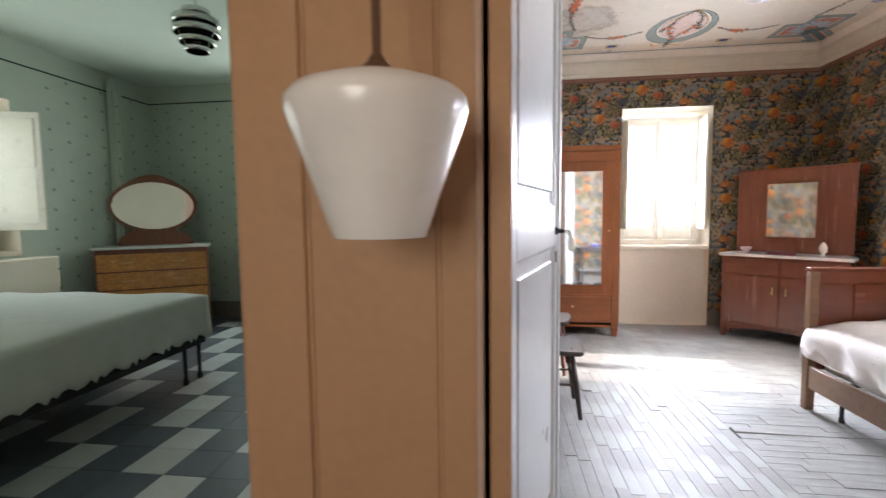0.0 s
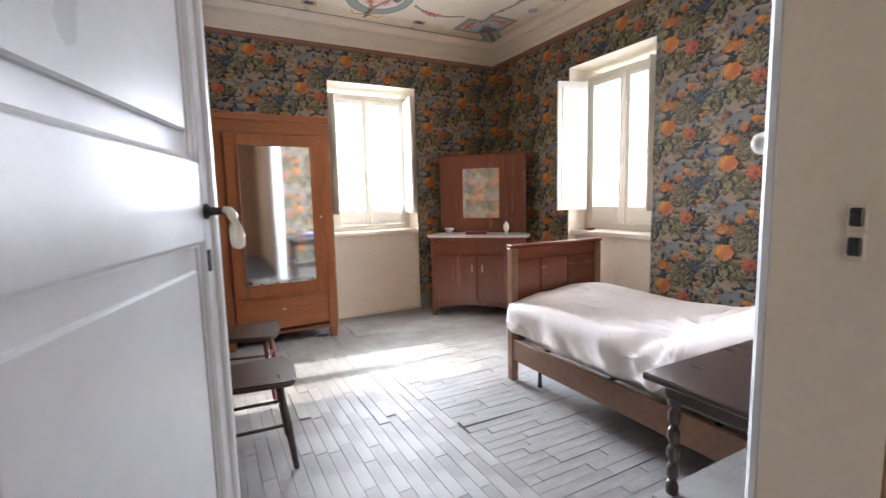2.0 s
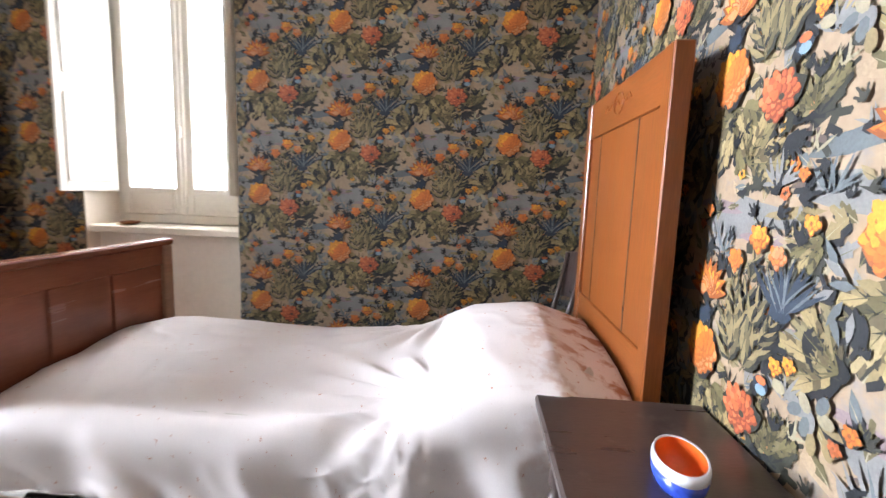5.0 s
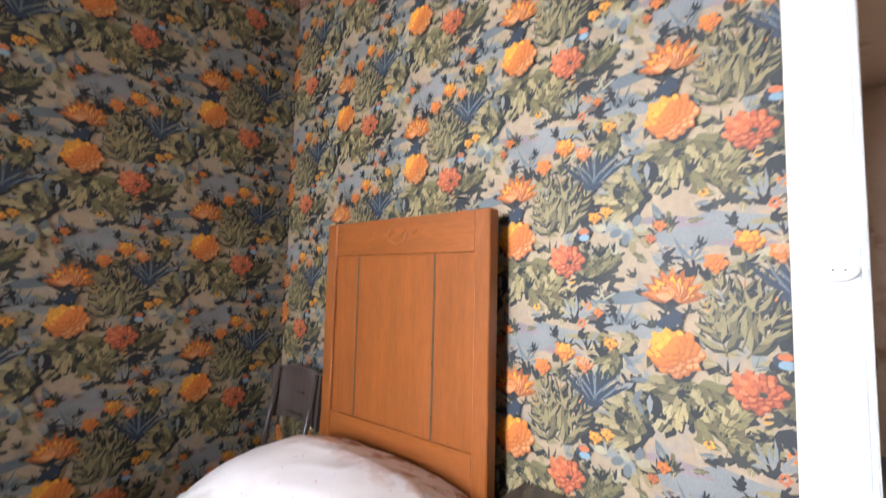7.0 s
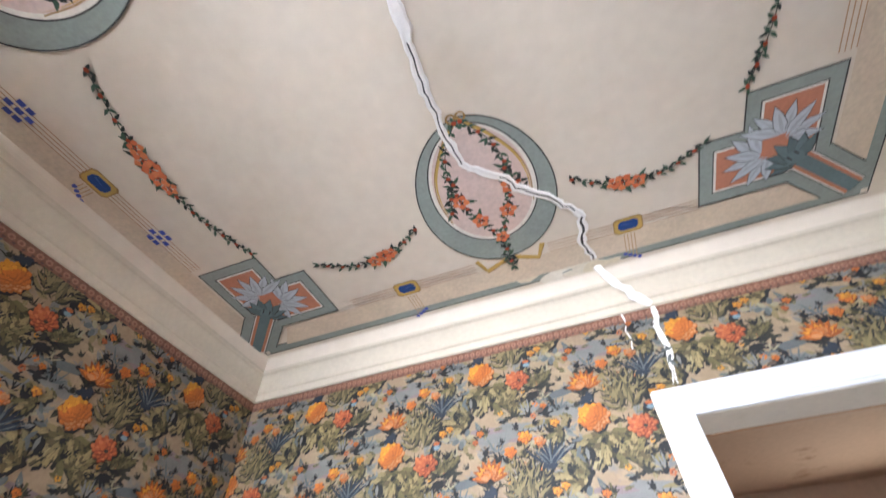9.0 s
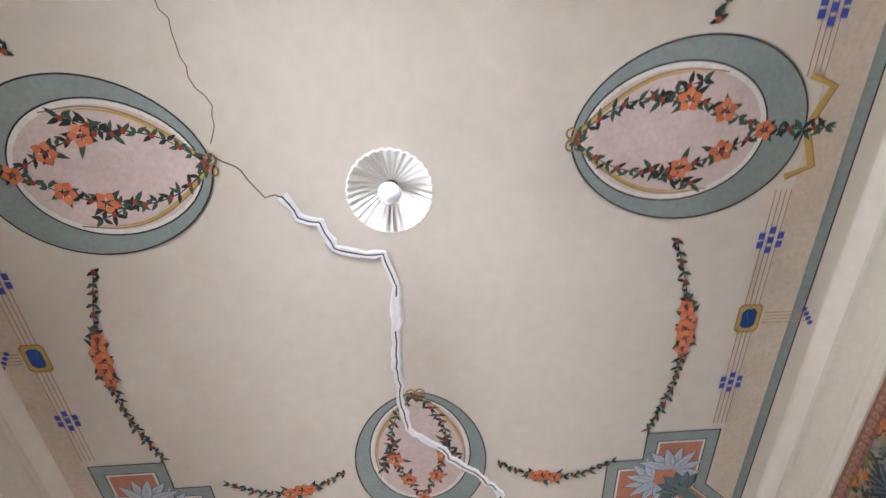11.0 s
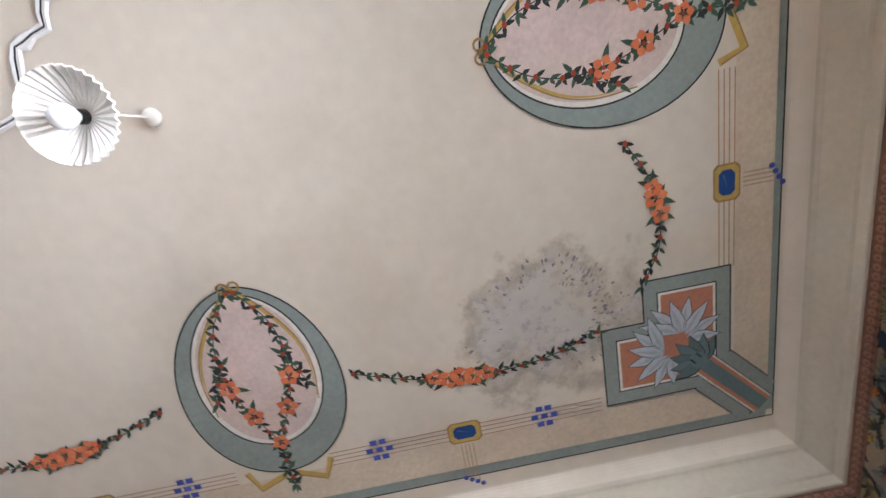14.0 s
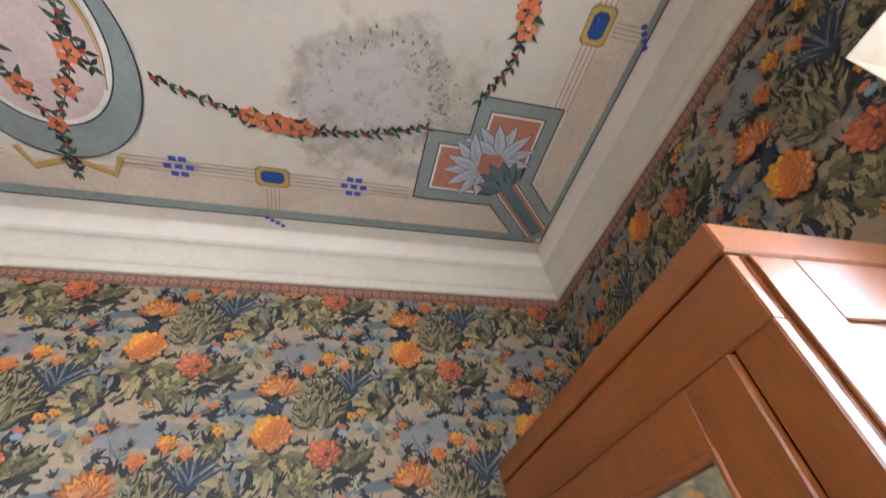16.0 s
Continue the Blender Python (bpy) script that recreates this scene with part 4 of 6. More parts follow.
def sprig(f, pts, layer, rng, heavy):
    """A garland along points: small leaves with flowers where heavy(u) is large."""
    d = [0.0]
    for p, q in zip(pts, pts[1:]):
        d.append(d[-1] + math.hypot(q[0] - p[0], q[1] - p[1]))
    f.stroke(pts, 0.004, LEAFD, layer)
    s, k = 0.0, 0
    while s < d[-1]:
        i = max(j for j in range(len(d) - 1) if d[j] <= s)
        t = (s - d[i]) / (d[i + 1] - d[i])
        x, y = pts[i][0] + t * (pts[i + 1][0] - pts[i][0]), pts[i][1] + t * (pts[i + 1][1] - pts[i][1])
        a = math.atan2(pts[i + 1][1] - pts[i][1], pts[i + 1][0] - pts[i][0])
        h = heavy(s / d[-1])
        for off in (0.7, -0.7, 2.4, -2.4) if h > 0.2 else (0.75, -0.75, 2.3):
            f.leaf(x, y, (0.034 + 0.034 * h) * rng.uniform(0.75, 1.3), 0.015 + 0.010 * h, a + off + rng.uniform(-0.4, 0.4), LEAFG if rng.random() < 0.55 else LEAFD, layer + 1)
        if h > 0.45:
            ox, oy = rng.uniform(-0.010, 0.010), rng.uniform(-0.010, 0.010)
            f.flower(x + ox, y + oy, 0.022 + 0.026 * h, 5, (ROSE, (0.70, 0.22, 0.09)), layer + 3, rng.uniform(0, 6), rng, 1)
            f.blob(x + ox, y + oy, 0.007, 0.007, ROSED, layer + 5, 0, 7)
            s += 0.040 + 0.014 * h
        else:
            if k % 2 == 0:
                f.blob(x, y, 0.011, 0.009, ROSED, layer + 3, 0, 7)
            s += rng.uniform(0.034, 0.052)
        k += 1


def curve(pts, n=16):
    """A smooth curve through a few points."""
    out = []
    p = [pts[0]] + list(pts) + [pts[-1]]
    for i in range(1, len(p) - 2):
        for j in range(n):
            t = j / n
            out.append(tuple(0.5 * (2 * p[i][k] + (p[i + 1][k] - p[i - 1][k]) * t + (2 * p[i - 1][k] - 5 * p[i][k] + 4 * p[i + 1][k] - p[i + 2][k]) * t * t
                                    + (3 * p[i][k] - p[i - 1][k] - 3 * p[i + 1][k] + p[i + 2][k]) * t ** 3) for k in (0, 1)))
    return out + [pts[-1]]


def teardrop(tip, low, half, p=0.56, q=0.5, n=30):
    """Outline of a drop: (s, d) with its point at d = tip."""
    top = (p / (p + q)) ** p * (q / (p + q)) ** q
    side = [(half * (u ** p) * ((1 - u) ** q) / top, tip + (low - tip) * u) for u in [0.5 - 0.5 * math.cos(math.pi * i / n) for i in range(n + 1)]]
    return side + [(-s, d) for s, d in side[-2:0:-1]]


def medallion():
    """Drop-shaped wreath; s along the wall, d from the wall."""
    rng = random.Random(3)
    f = Flat()
    outer, inner = teardrop(1.16, 0.36, 0.305), teardrop(1.13, 0.495, 0.232)
    f.fan((0, 0.7), outer, GREY, 0)
    f.fan((0, 0.75), inner, WHT, 1)
    f.fan((0, 0.78), teardrop(1.12, 0.515, 0.212), PINK, 2)
    f.loop(outer, 0.006, LINE, 3)
    f.loop(inner, 0.006, LINE, 3)
    for s in (-1, 1):
        arc = curve([(0.0, 1.155), (s * 0.09, 1.06), (s * 0.17, 0.93), (s * 0.198, 0.80), (s * 0.185, 0.66)])
        f.stroke(arc, 0.020, GOLD, 4, True)
        f.stroke([(x + s * 0.008, y) for x, y in arc], 0.005, OCHRE, 5)
        sprig(f, curve([(s * 0.012, 1.14), (s * 0.095, 1.02), (s * 0.125, 0.88), (s * 0.10, 0.72), (s * 0.05, 0.60), (0.0, 0.50)]), 6, rng, lambda u: 0.75 if 0.52 < u < 0.585 or 0.76 < u < 0.83 else 0.0)
        sprig(f, curve([(s * 0.115, 0.87), (s * 0.15, 0.80), (s * 0.175, 0.72)], 8), 6, rng, lambda u: 0.3)
        f.loop([(s * 0.02 + 0.018 * math.cos(a), 1.16 + 0.018 * math.sin(a)) for a in [i * math.pi / 5 for i in range(10)]], 0.008, OCHRE, 5)
        # gilt corner brackets
        f.stroke([(s * 0.17, 0.385), (s * 0.135, 0.30), (s * 0.02, 0.345)], 0.026, GOLD, 2)
        f.stroke([(s * 0.175, 0.375), (s * 0.135, 0.285), (s * 0.02, 0.333)], 0.006, OCHRE, 3)
    sprig(f, curve([(0, 0.50), (0, 0.40), (0.0, 0.25)]), 7, rng, lambda u: 0.55 if u < 0.12 else 0.25)
    return f


def side_fields(half, gem_at, stars, pal, hang):
    """Bands, fine lines, gems and star flowers for half a side, s from 0 to half."""
    f = Flat()
    for d in (0.312, 0.331, 0.350, 0.369):
        f.stroke([(0.19, d), (pal, d)], 0.0045, (0.46, 0.28, 0.16), 1)
    f.fan((pal / 2, 0.245), [(0, 0.165), (half - 0.30, 0.165), (half - 0.40, 0.308), (0, 0.308)], BAND, 0)
    c = gem_at
    oct_ = lambda a, b: [(c - a, 0.340 - b + 0.015), (c - a + 0.015, 0.340 - b), (c + a - 0.015, 0.340 - b), (c + a, 0.340 - b + 0.015), (c + a, 0.340 + b - 0.015), (c + a - 0.015, 0.340 + b), (c - a + 0.015, 0.340 + b), (c - a, 0.340 + b - 0.015)]
    f.fan((c, 0.340), oct_(0.068, 0.050), OCHRE, 2)
    f.fan((c, 0.340), oct_(0.062, 0.044), GOLD, 3)
    f.fan((c, 0.340), oct_(0.046, 0.030), COBALT, 4)
    f.stroke([(c - 0.03, 0.353), (c + 0.02, 0.338)], 0.008, (0.05, 0.12, 0.35), 5, True)
    for k in range(4):
        f.stroke([(c - 0.024 + 0.016 * k, 0.28), (c - 0.024 + 0.016 * k, hang + 0.005 - 0.012 * k)], 0.0045, (0.46, 0.30, 0.17), 4)
        f.blob(c - 0.03 + 0.022 * k, hang - 0.014 * k, 0.011, 0.012, ULTRA, 5, 0, 8)
    for s in stars:
        for dx, dy in ((-0.018, 0.036), (0.018, 0.036), (-0.04, 0), (0, 0), (0.04, 0), (-0.018, -0.036), (0.018, -0.036)):
            f.fan((s + dx, 0.340 + dy), [(s + dx - 0.014, 0.340 + dy - 0.012), (s + dx + 0.014, 0.340 + dy - 0.012), (s + dx + 0.014, 0.340 + dy + 0.012), (s + dx - 0.014, 0.340 + dy + 0.012)], ULTRA, 3)
    return f


def garland(s0, s1):
    rng = random.Random(11)
    f = Flat()
    w = s1 - s0
    pts = curve([(s0, 0.70), (s0 + 0.25 * w, 0.62), (s0 + 0.5 * w, 0.59), (s0 + 0.75 * w, 0.60), (s1, 0.67)])
    sprig(f, pts, 2, rng, lambda u: max(0.0, 1 - abs(u - 0.42) / 0.20))
    return f


def palmette():
    """Corner ornament in (a, b) from the two walls."""
    f = Flat()

    def ell(m, col, layer):
        a0, a1, b1 = 0.335 + m, 0.66 - m, 0.83 - m
        for p in ([(a0, 0.40 + 0.6 * m), (a1, 0.40 + 0.6 * m), (a1, b1), (a0, b1)], [(0.40 + 0.6 * m, a0), (b1, a0), (b1, a1), (0.40 + 0.6 * m, a1)]):
            x, y = sum(v[0] for v in p) / 4, sum(v[1] for v in p) / 4
            f.fan((x, y), p, col, layer)
    ell(-0.012, LINE, 0)
    ell(-0.006, GREY, 1)
    ell(0.045, LINE, 2)
    ell(0.050, WHT, 3)
    ell(0.060, TERRA, 4)
    # stem to the corner between two grey arms that turn into the stripe
    for sw in (0, 1):
        t = (lambda a, b: (b, a)) if sw else (lambda a, b: (a, b))
        f.stroke([t(0.150, 0.262), t(0.34, 0.452)], 0.054, GREY, 1)
        f.stroke([t(0.165, 0.315), t(0.322, 0.472)], 0.005, LINE, 2)
    f.stroke([(0.185, 0.185), (0.46, 0.46)], 0.108, LINE, 5)
    f.stroke([(0.185, 0.185), (0.46, 0.46)], 0.100, WHT, 6)
    f.stroke([(0.185, 0.185), (0.48, 0.48)], 0.088, TERRA, 7)
    f.stroke([(0.180, 0.180), (0.40, 0.40), (0.47, 0.47)], 0.056, TEAL, 8)
    # side leaves: rounded lobes that curl away from the middle
    for sw in (0, 1):
        for i in range(8):
            u, v, a = 0.545 + 0.012 * min(i, 4), 0.490 + 0.006 * i, -1.75 + 0.40 * i
            ln = (0.095, 0.125, 0.150, 0.158, 0.150, 0.150, 0.165, 0.165)[i]
            if sw:
                u, v, a = v, u, math.pi / 2 - a
            bend = (0.26 - 0.06 * i) * (1 if sw else -1)
            f.leaf(u, v, ln + 0.005, 0.056, a, LINE, 9 + i % 2, 0, bend)
            f.leaf(u, v, ln, 0.050, a, PALEB, 9 + i % 2, 0, bend)
            f.leaf(u, v, 0.8 * ln, 0.016, a + 0.05, tuple(0.80 * c for c in PALEB), 9 + i % 2, 0, bend)
    # dark bulb in front with ribs
    for i in range(7):
        a = 0.785 + 0.36 * (i - 3)
        f.leaf(0.435, 0.435, 0.165 - 0.012 * abs(i - 3), 0.062, a, LINE, 12, 0, 0.10 * (i - 3) / 3)
        f.leaf(0.437, 0.437, 0.158 - 0.012 * abs(i - 3), 0.056, a, TEAL if i % 2 else tuple(0.8 * c for c in TEAL), 12, 0, 0.10 * (i - 3) / 3)
    f.blob(0.455, 0.455, 0.042, 0.034, TEAL, 13, 0.785, 12)
    for k in (-0.012, 0.012):
        f.stroke([(0.455 + k, 0.455 - k), (0.478 + k, 0.478 - k)], 0.007, LINE, 14)
    return f


LIFT = {"stripe": 0.0, "mould_stain": 0.0, "painted_band": 0.0016, "garland": 0.0036, "medallion": 0.0030, "palmette": 0.0036}


def put_flat(f, name, fn, label=""):
    tri, col, lay = f.arrays()
    flat_object(name, tri, col, lay, lambda u, v, h: np.stack((*fn(u, v), ZC - h), 1), M_FRESCO, ceiling, label, 0.0012 + LIFT.get(name, 0), 0.00001)


CX, CY = 2.275, 1.865
HX, HY = (XE - XW) / 2, (YN - YS) / 2
# four sides: how (s, d) maps to the plan, seen from the middle
# (the painters set the ornaments a little nearer to some walls)
OS, ON, OE, OW = 0.0, -0.035, -0.115, 0.045
SIDES = [(lambda s, d: (CX + s, YS + OS + d), HX), (lambda s, d: (CX - s, YN - ON - d), HX), (lambda s, d: (XE - OE - d, CY + s), HY), (lambda s, d: (XW + OW + d, CY - s), HY)]
MED = medallion()
MED_SIDES = [lambda s, d: (CX + s, YS + d), lambda s, d: (CX - s, YN + 0.05 - d), lambda s, d: (XE + 0.05 - d, CY + s), lambda s, d: (XW + 0.015 + d, CY + 0.025 - s)]
for (fn, half), med, hang in zip(SIDES, MED_SIDES, (0.145, 0.175, 0.235, 0.115)):
    put_flat(MED, "medallion", med, "drop-shaped grey wreath medallion with rose garlands")
    long = half > 1.9
    fields = side_fields(half, 0.74 if long else 0.575, (0.39, 1.07) if long else (), half - 0.85, hang)
    sw = garland(0.37, half - 0.84)
    for sign in (1, -1):
        g = (lambda fn, sign: lambda s, d: fn(sign * s, d))(fn, sign)
        put_flat(fields, "painted_band", g)
        put_flat(sw, "garland", g, "painted garland of leaves and orange roses")
PAL = palmette()
for x0, sx in ((XW + OW, 1), (XE - OE, -1)):
    for y0, sy in ((YS + OS, 1), (YN - ON, -1)):
        put_flat(PAL, "palmette", (lambda x0, sx, y0, sy: lambda a, b: (x0 + sx * a, y0 + sy * b))(x0, sx, y0, sy), "painted corner palmette in grey and terracotta")


def stripe():
    """Grey-green stripe with dark edges, running round the ceiling."""
    f = Flat()
    for d, w, c, l in ((0.0, 0.062, GREY, 0), (-0.031, 0.006, LINE, 1), (0.031, 0.006, LINE, 1)):
        x0, x1, y0, y1 = 0.692 + d, 3.868 - d, -0.172 + d, 3.868 - d
        f.stroke([(x0, y0), (x1, y0)], w, c, l)
        f.stroke([(x0, y1), (x1, y1)], w, c, l)
        f.stroke([(x0, y0), (x0, y1)], w, c, l)
        f.stroke([(x1, y0), (x1, y1)], w, c, l)
    # repaired, overpainted stretch by the crack
    rng = random.Random(21)
    for i in range(34):
        f.blob(rng.uniform(1.55, 2.25), YS + rng.uniform(0.11, 0.29), rng.uniform(0.04, 0.09), rng.uniform(0.02, 0.04), ((0.74, 0.68, 0.57), (0.78, 0.74, 0.66), (0.70, 0.62, 0.48))[i % 3], 3, rng.uniform(-0.3, 0.3), 12, 0.3, rng)
    return f


put_flat(stripe(), "stripe", lambda u, v: (u, v), "grey-green painted stripe")


def mould():
    rng = random.Random(5)
    f = Flat()
    for i in range(150):
        a = rng.gauss(1.3, 1.3)
        r = rng.uniform(0.5, 0.95)
        x, y = 1.31 + 0.27 * r * math.cos(a), 3.0 + 0.35 * r * math.sin(a)
        f.blob(x, y, rng.uniform(0.002, 0.012), rng.uniform(0.002, 0.007), ((0.28, 0.24, 0.23), (0.36, 0.31, 0.22), (0.22, 0.20, 0.22))[i % 3], 2, a, 7, 0.4, rng)
    for i in range(14):
        f.blob(0.74 + rng.uniform(-0.05, 0.05), 3.90 - 0.12 + rng.uniform(-0.05, 0.03), 0.008, 0.006, (0.12, 0.10, 0.08), 2, 0, 7, 0.4, rng)
    return f


put_flat(mould(), "mould_stain", lambda u, v: (u, v), "grey mould and damp stain")


def crack(pts, seed):
    """A ragged line through a few points, and the random source that made it."""
    rng = random.Random(seed)
    fine = []
    for p, q in zip(pts, pts[1:]):
        n = max(2, int(math.hypot(q[0] - p[0], q[1] - p[1]) / 0.03))
        for i in range(n):
            t = i / n
            fine.append((p[0] + t * (q[0] - p[0]) + rng.uniform(-0.008, 0.008), p[1] + t * (q[1] - p[1]) + rng.uniform(-0.008, 0.008)))
    fine.append(pts[-1])
    return fine, rng


def ridge(bm, pts, width, height, place, rng):
    rows = []
    k = len(pts)
    for i, (x, y) in enumerate(pts):
        x0, y0 = pts[max(i - 1, 0)]
        x1, y1 = pts[min(i + 1, k - 1)]
        d = math.hypot(x1 - x0, y1 - y0) or 1
        nx, ny = -(y1 - y0) / d, (x1 - x0) / d
        w = width * rng.uniform(0.6, 1.15)
        rows.append([bm.verts.new(place(x + nx * w * o, y + ny * w * o, h)) for o, h in ((-0.5, 0.0002), (-0.3, height), (-0.08, height * 0.8), (0.08, height * 0.7), (0.32, height), (0.5, 0.0002))])
    for a, b in zip(rows, rows[1:]):
        for i in range(5):
            bm.faces.new((a[i], a[i + 1], b[i + 1], b[i]))


def cracks():
    down = lambda x, y, h: (x, y, ZC - h - 0.004)
    main = [(2.67, 1.74), (2.63, 1.66), (2.56, 1.64), (2.52, 1.53), (2.35, 1.50), (2.31, 1.36), (2.32, 1.20), (2.34, 1.04), (2.335, 0.80), (2.32, 0.63), (2.19, 0.52), (2.12, 0.41), (2.03, 0.33), (1.90, 0.19), (1.915, -0.02), (1.885, -0.14)]
    pts, rng = crack(main, 2)
    bm = bmesh.new()
    ridge(bm, pts, 0.046, 0.006, down, rng)
    root = single("ceiling_crack", bm, M_FILL, "white plastered-over crack across the painted ceiling", "crack", "structure")
    f = Flat()
    for a, b in ((0, 18), (22, 40), (44, 58), (66, len(pts) - 1)):
        f.stroke(pts[a:b], 0.006, LINE, 20)
    f.stroke([p for p in pts if p[1] < 0.17], 0.017, LINE, 21)
    thin, _ = crack([(2.88, 1.90), (2.79, 1.84), (2.74, 1.75), (2.67, 1.74)], 4)
    f.stroke(thin, 0.005, (0.12, 0.09, 0.06), 20)
    thin, _ = crack([(2.87, 1.93), (2.84, 2.05), (2.89, 2.14), (2.90, 2.27), (2.93, 2.36)], 6)
    f.stroke(thin, 0.004, (0.2, 0.15, 0.1), 20)
    tri, col, lay = f.arrays()
    flat_object("crack_line", tri, col, lay, lambda u, v, h: np.stack((u, v, ZC - h), 1), M_FRESCO, root, "", 0.0088, 0.00001)
    # down the wall to the door casing
    bm = bmesh.new()
    wall = lambda x, z, h: (x, YS + 0.006 + h, z)
    pts, rng = crack([(1.70, 2.93), (1.715, 2.80), (1.72, 2.70), (1.745, 2.53)], 8)
    ridge(bm, pts, 0.030, 0.003, wall, rng)
    over, rng2 = crack([(1.88, 3.18), (1.84, 3.10), (1.78, 3.02), (1.70, 2.93)], 10)
    ridge(bm, over, 0.042, 0.004, lambda x, z, h: (x, YS + 0.026 + 0.36 * (z - 2.93) + h, z), rng2)
    single("wall_crack", bm, M_FILL, "white torn crack in the wallpaper above the door", "crack", "structure")
    bm = bmesh.new()
    pts, rng = crack([(1.845, 2.93), (1.85, 2.75), (1.86, 2.53)], 9)
    ridge(bm, pts, 0.008, 0.002, wall, rng)
    single("wall_crack_fine", bm, M_FILL, "fine white tear in the wallpaper", "crack", "structure")


cracks()

# ---- furniture of the painted bedroom ----
def framed_panel(bm, x0, x1, z0, z1, y, stile, depth, sign=-1):
    """Frame of stiles and rails in the plane y, standing proud by depth towards sign."""
    a, b = sorted((y, y + sign * depth))
    for p, q in (((x0, z0), (x0 + stile, z1)), ((x1 - stile, z0), (x1, z1)), ((x0 + stile, z0), (x1 - stile, z0 + stile)), ((x0 + stile, z1 - stile), (x1 - stile, z1))):
        box(bm, (p[0], a, p[1]), (q[0], b, q[1]), 0.003)
    return bm


def wardrobe():
    root = thing("wardrobe", pose(0.78, 3.41, 0), "amber wooden wardrobe with one mirrored door and a bottom drawer", "wardrobe")
    w, d, h = 0.97, 0.55, 2.068
    for sx in (0.0, w - 0.028):
        bm = new_box((sx, 0.022, 0.10), (sx + 0.028, d, h - 0.06), 0.003)
        side = part("side_panel", bm, M_OAK, root)
        fr = bmesh.new()
        px = sx + 0.028 if sx else sx - 0.008
        for y0, y1, z0, z1 in ((0.03, 0.11, 0.11, h - 0.065), (d - 0.09, d - 0.01, 0.11, h - 0.065), (0.11, d - 0.09, 0.11, 0.22), (0.11, d - 0.09, h - 0.17, h - 0.065), (0.11, d - 0.09, 1.0, 1.09)):
            box(fr, (px, y0, z0), (px + 0.008, y1, z1), 0.002)
        part("side_moulding", fr, M_OAK, side)
    part("back_panel", new_box((0.03, d - 0.012, 0.10), (w - 0.03, d, h - 0.06)), M_OAK, root)
    part("bottom_board", new_box((0.0, 0.0, 0.10), (w, d - 0.015, 0.125), 0.004), M_OAK_H, root)
    bm = new_box((-0.006, -0.006, h - 0.058), (w + 0.006, d + 0.0, h), 0.004)
    part("top_board", bm, M_OAK_H, root)
    part("frieze", new_box((0.0, 0.0, h - 0.17), (w, 0.022, h - 0.06), 0.003), M_OAK_H, root)
    for x in (0.0, w - 0.075):
        part("stile", new_box((x, 0.0, 0.125), (x + 0.075, 0.022, h - 0.17), 0.003), M_OAK, root)
    door = part("door", framed_panel(bmesh.new(), 0.078, w - 0.078, 0.463, h - 0.173, 0.012, 0.10, 0.022), M_OAK, root)
    mir = part("mirror", new_box((0.182, -0.004, 0.568), (w - 0.182, 0.004, h - 0.272)), M_MIRROR, door, "bevelled mirror with a tarnished lower edge")
    bead = bmesh.new()
    framed_panel(bead, 0.172, w - 0.172, 0.558, h - 0.262, -0.009, 0.012, 0.007)
    part("bead", bead, M_OAK, door)
    bm = bmesh.new()
    rng = random.Random(4)
    for i in range(22):
        x, z = rng.uniform(0.19, w - 0.19), 0.570 + abs(rng.gauss(0, 0.010))
        box(bm, (x, -0.0046, z), (x + rng.uniform(0.006, 0.03), -0.0041, z + rng.uniform(0.003, 0.010)))
    tagged(part("tarnish", bm, M_IRON, mir), "", "", "", "stuff")
    kn = bmesh.new()
    lathe(kn, [(0.004, 0), (0.004, 0.012), (0.010, 0.016), (0.010, 0.022), (0.003, 0.026)], 12, pose(w - 0.115, -0.01, 1.16, 90, 0, 0))
    part("key_knob", kn, M_BRASS, door, "small brass key knob", True)
    drawer = part("drawer", new_box((0.080, -0.006, 0.155), (w - 0.080, 0.02, 0.435), 0.004), M_OAK_H, root)
    for x in (w / 2,):
        kn = bmesh.new()
        lathe(kn, [(0.012, 0), (0.012, 0.003), (0.004, 0.006)], 12, pose(x, -0.006, 0.33, 90, 0, 0))
        part("keyhole_plate", kn, M_BRASS, drawer)
    part("lower_rail", new_box((0.075, 0.0, 0.437), (w - 0.075, 0.022, 0.461), 0.002), M_OAK_H, root)
    for x, y in ((0.0, 0.0), (w - 0.07, 0.0), (0.0, d - 0.07), (w - 0.07, d - 0.07)):
        bm = bmesh.new()
        prism(bm, [(x, 0.10), (x + 0.07, 0.10), (x + 0.058, 0.0), (x + 0.012, 0.0)], 1, y, y + 0.07)
        part("foot", bm, M_OAK, root)
    return root


wardrobe()


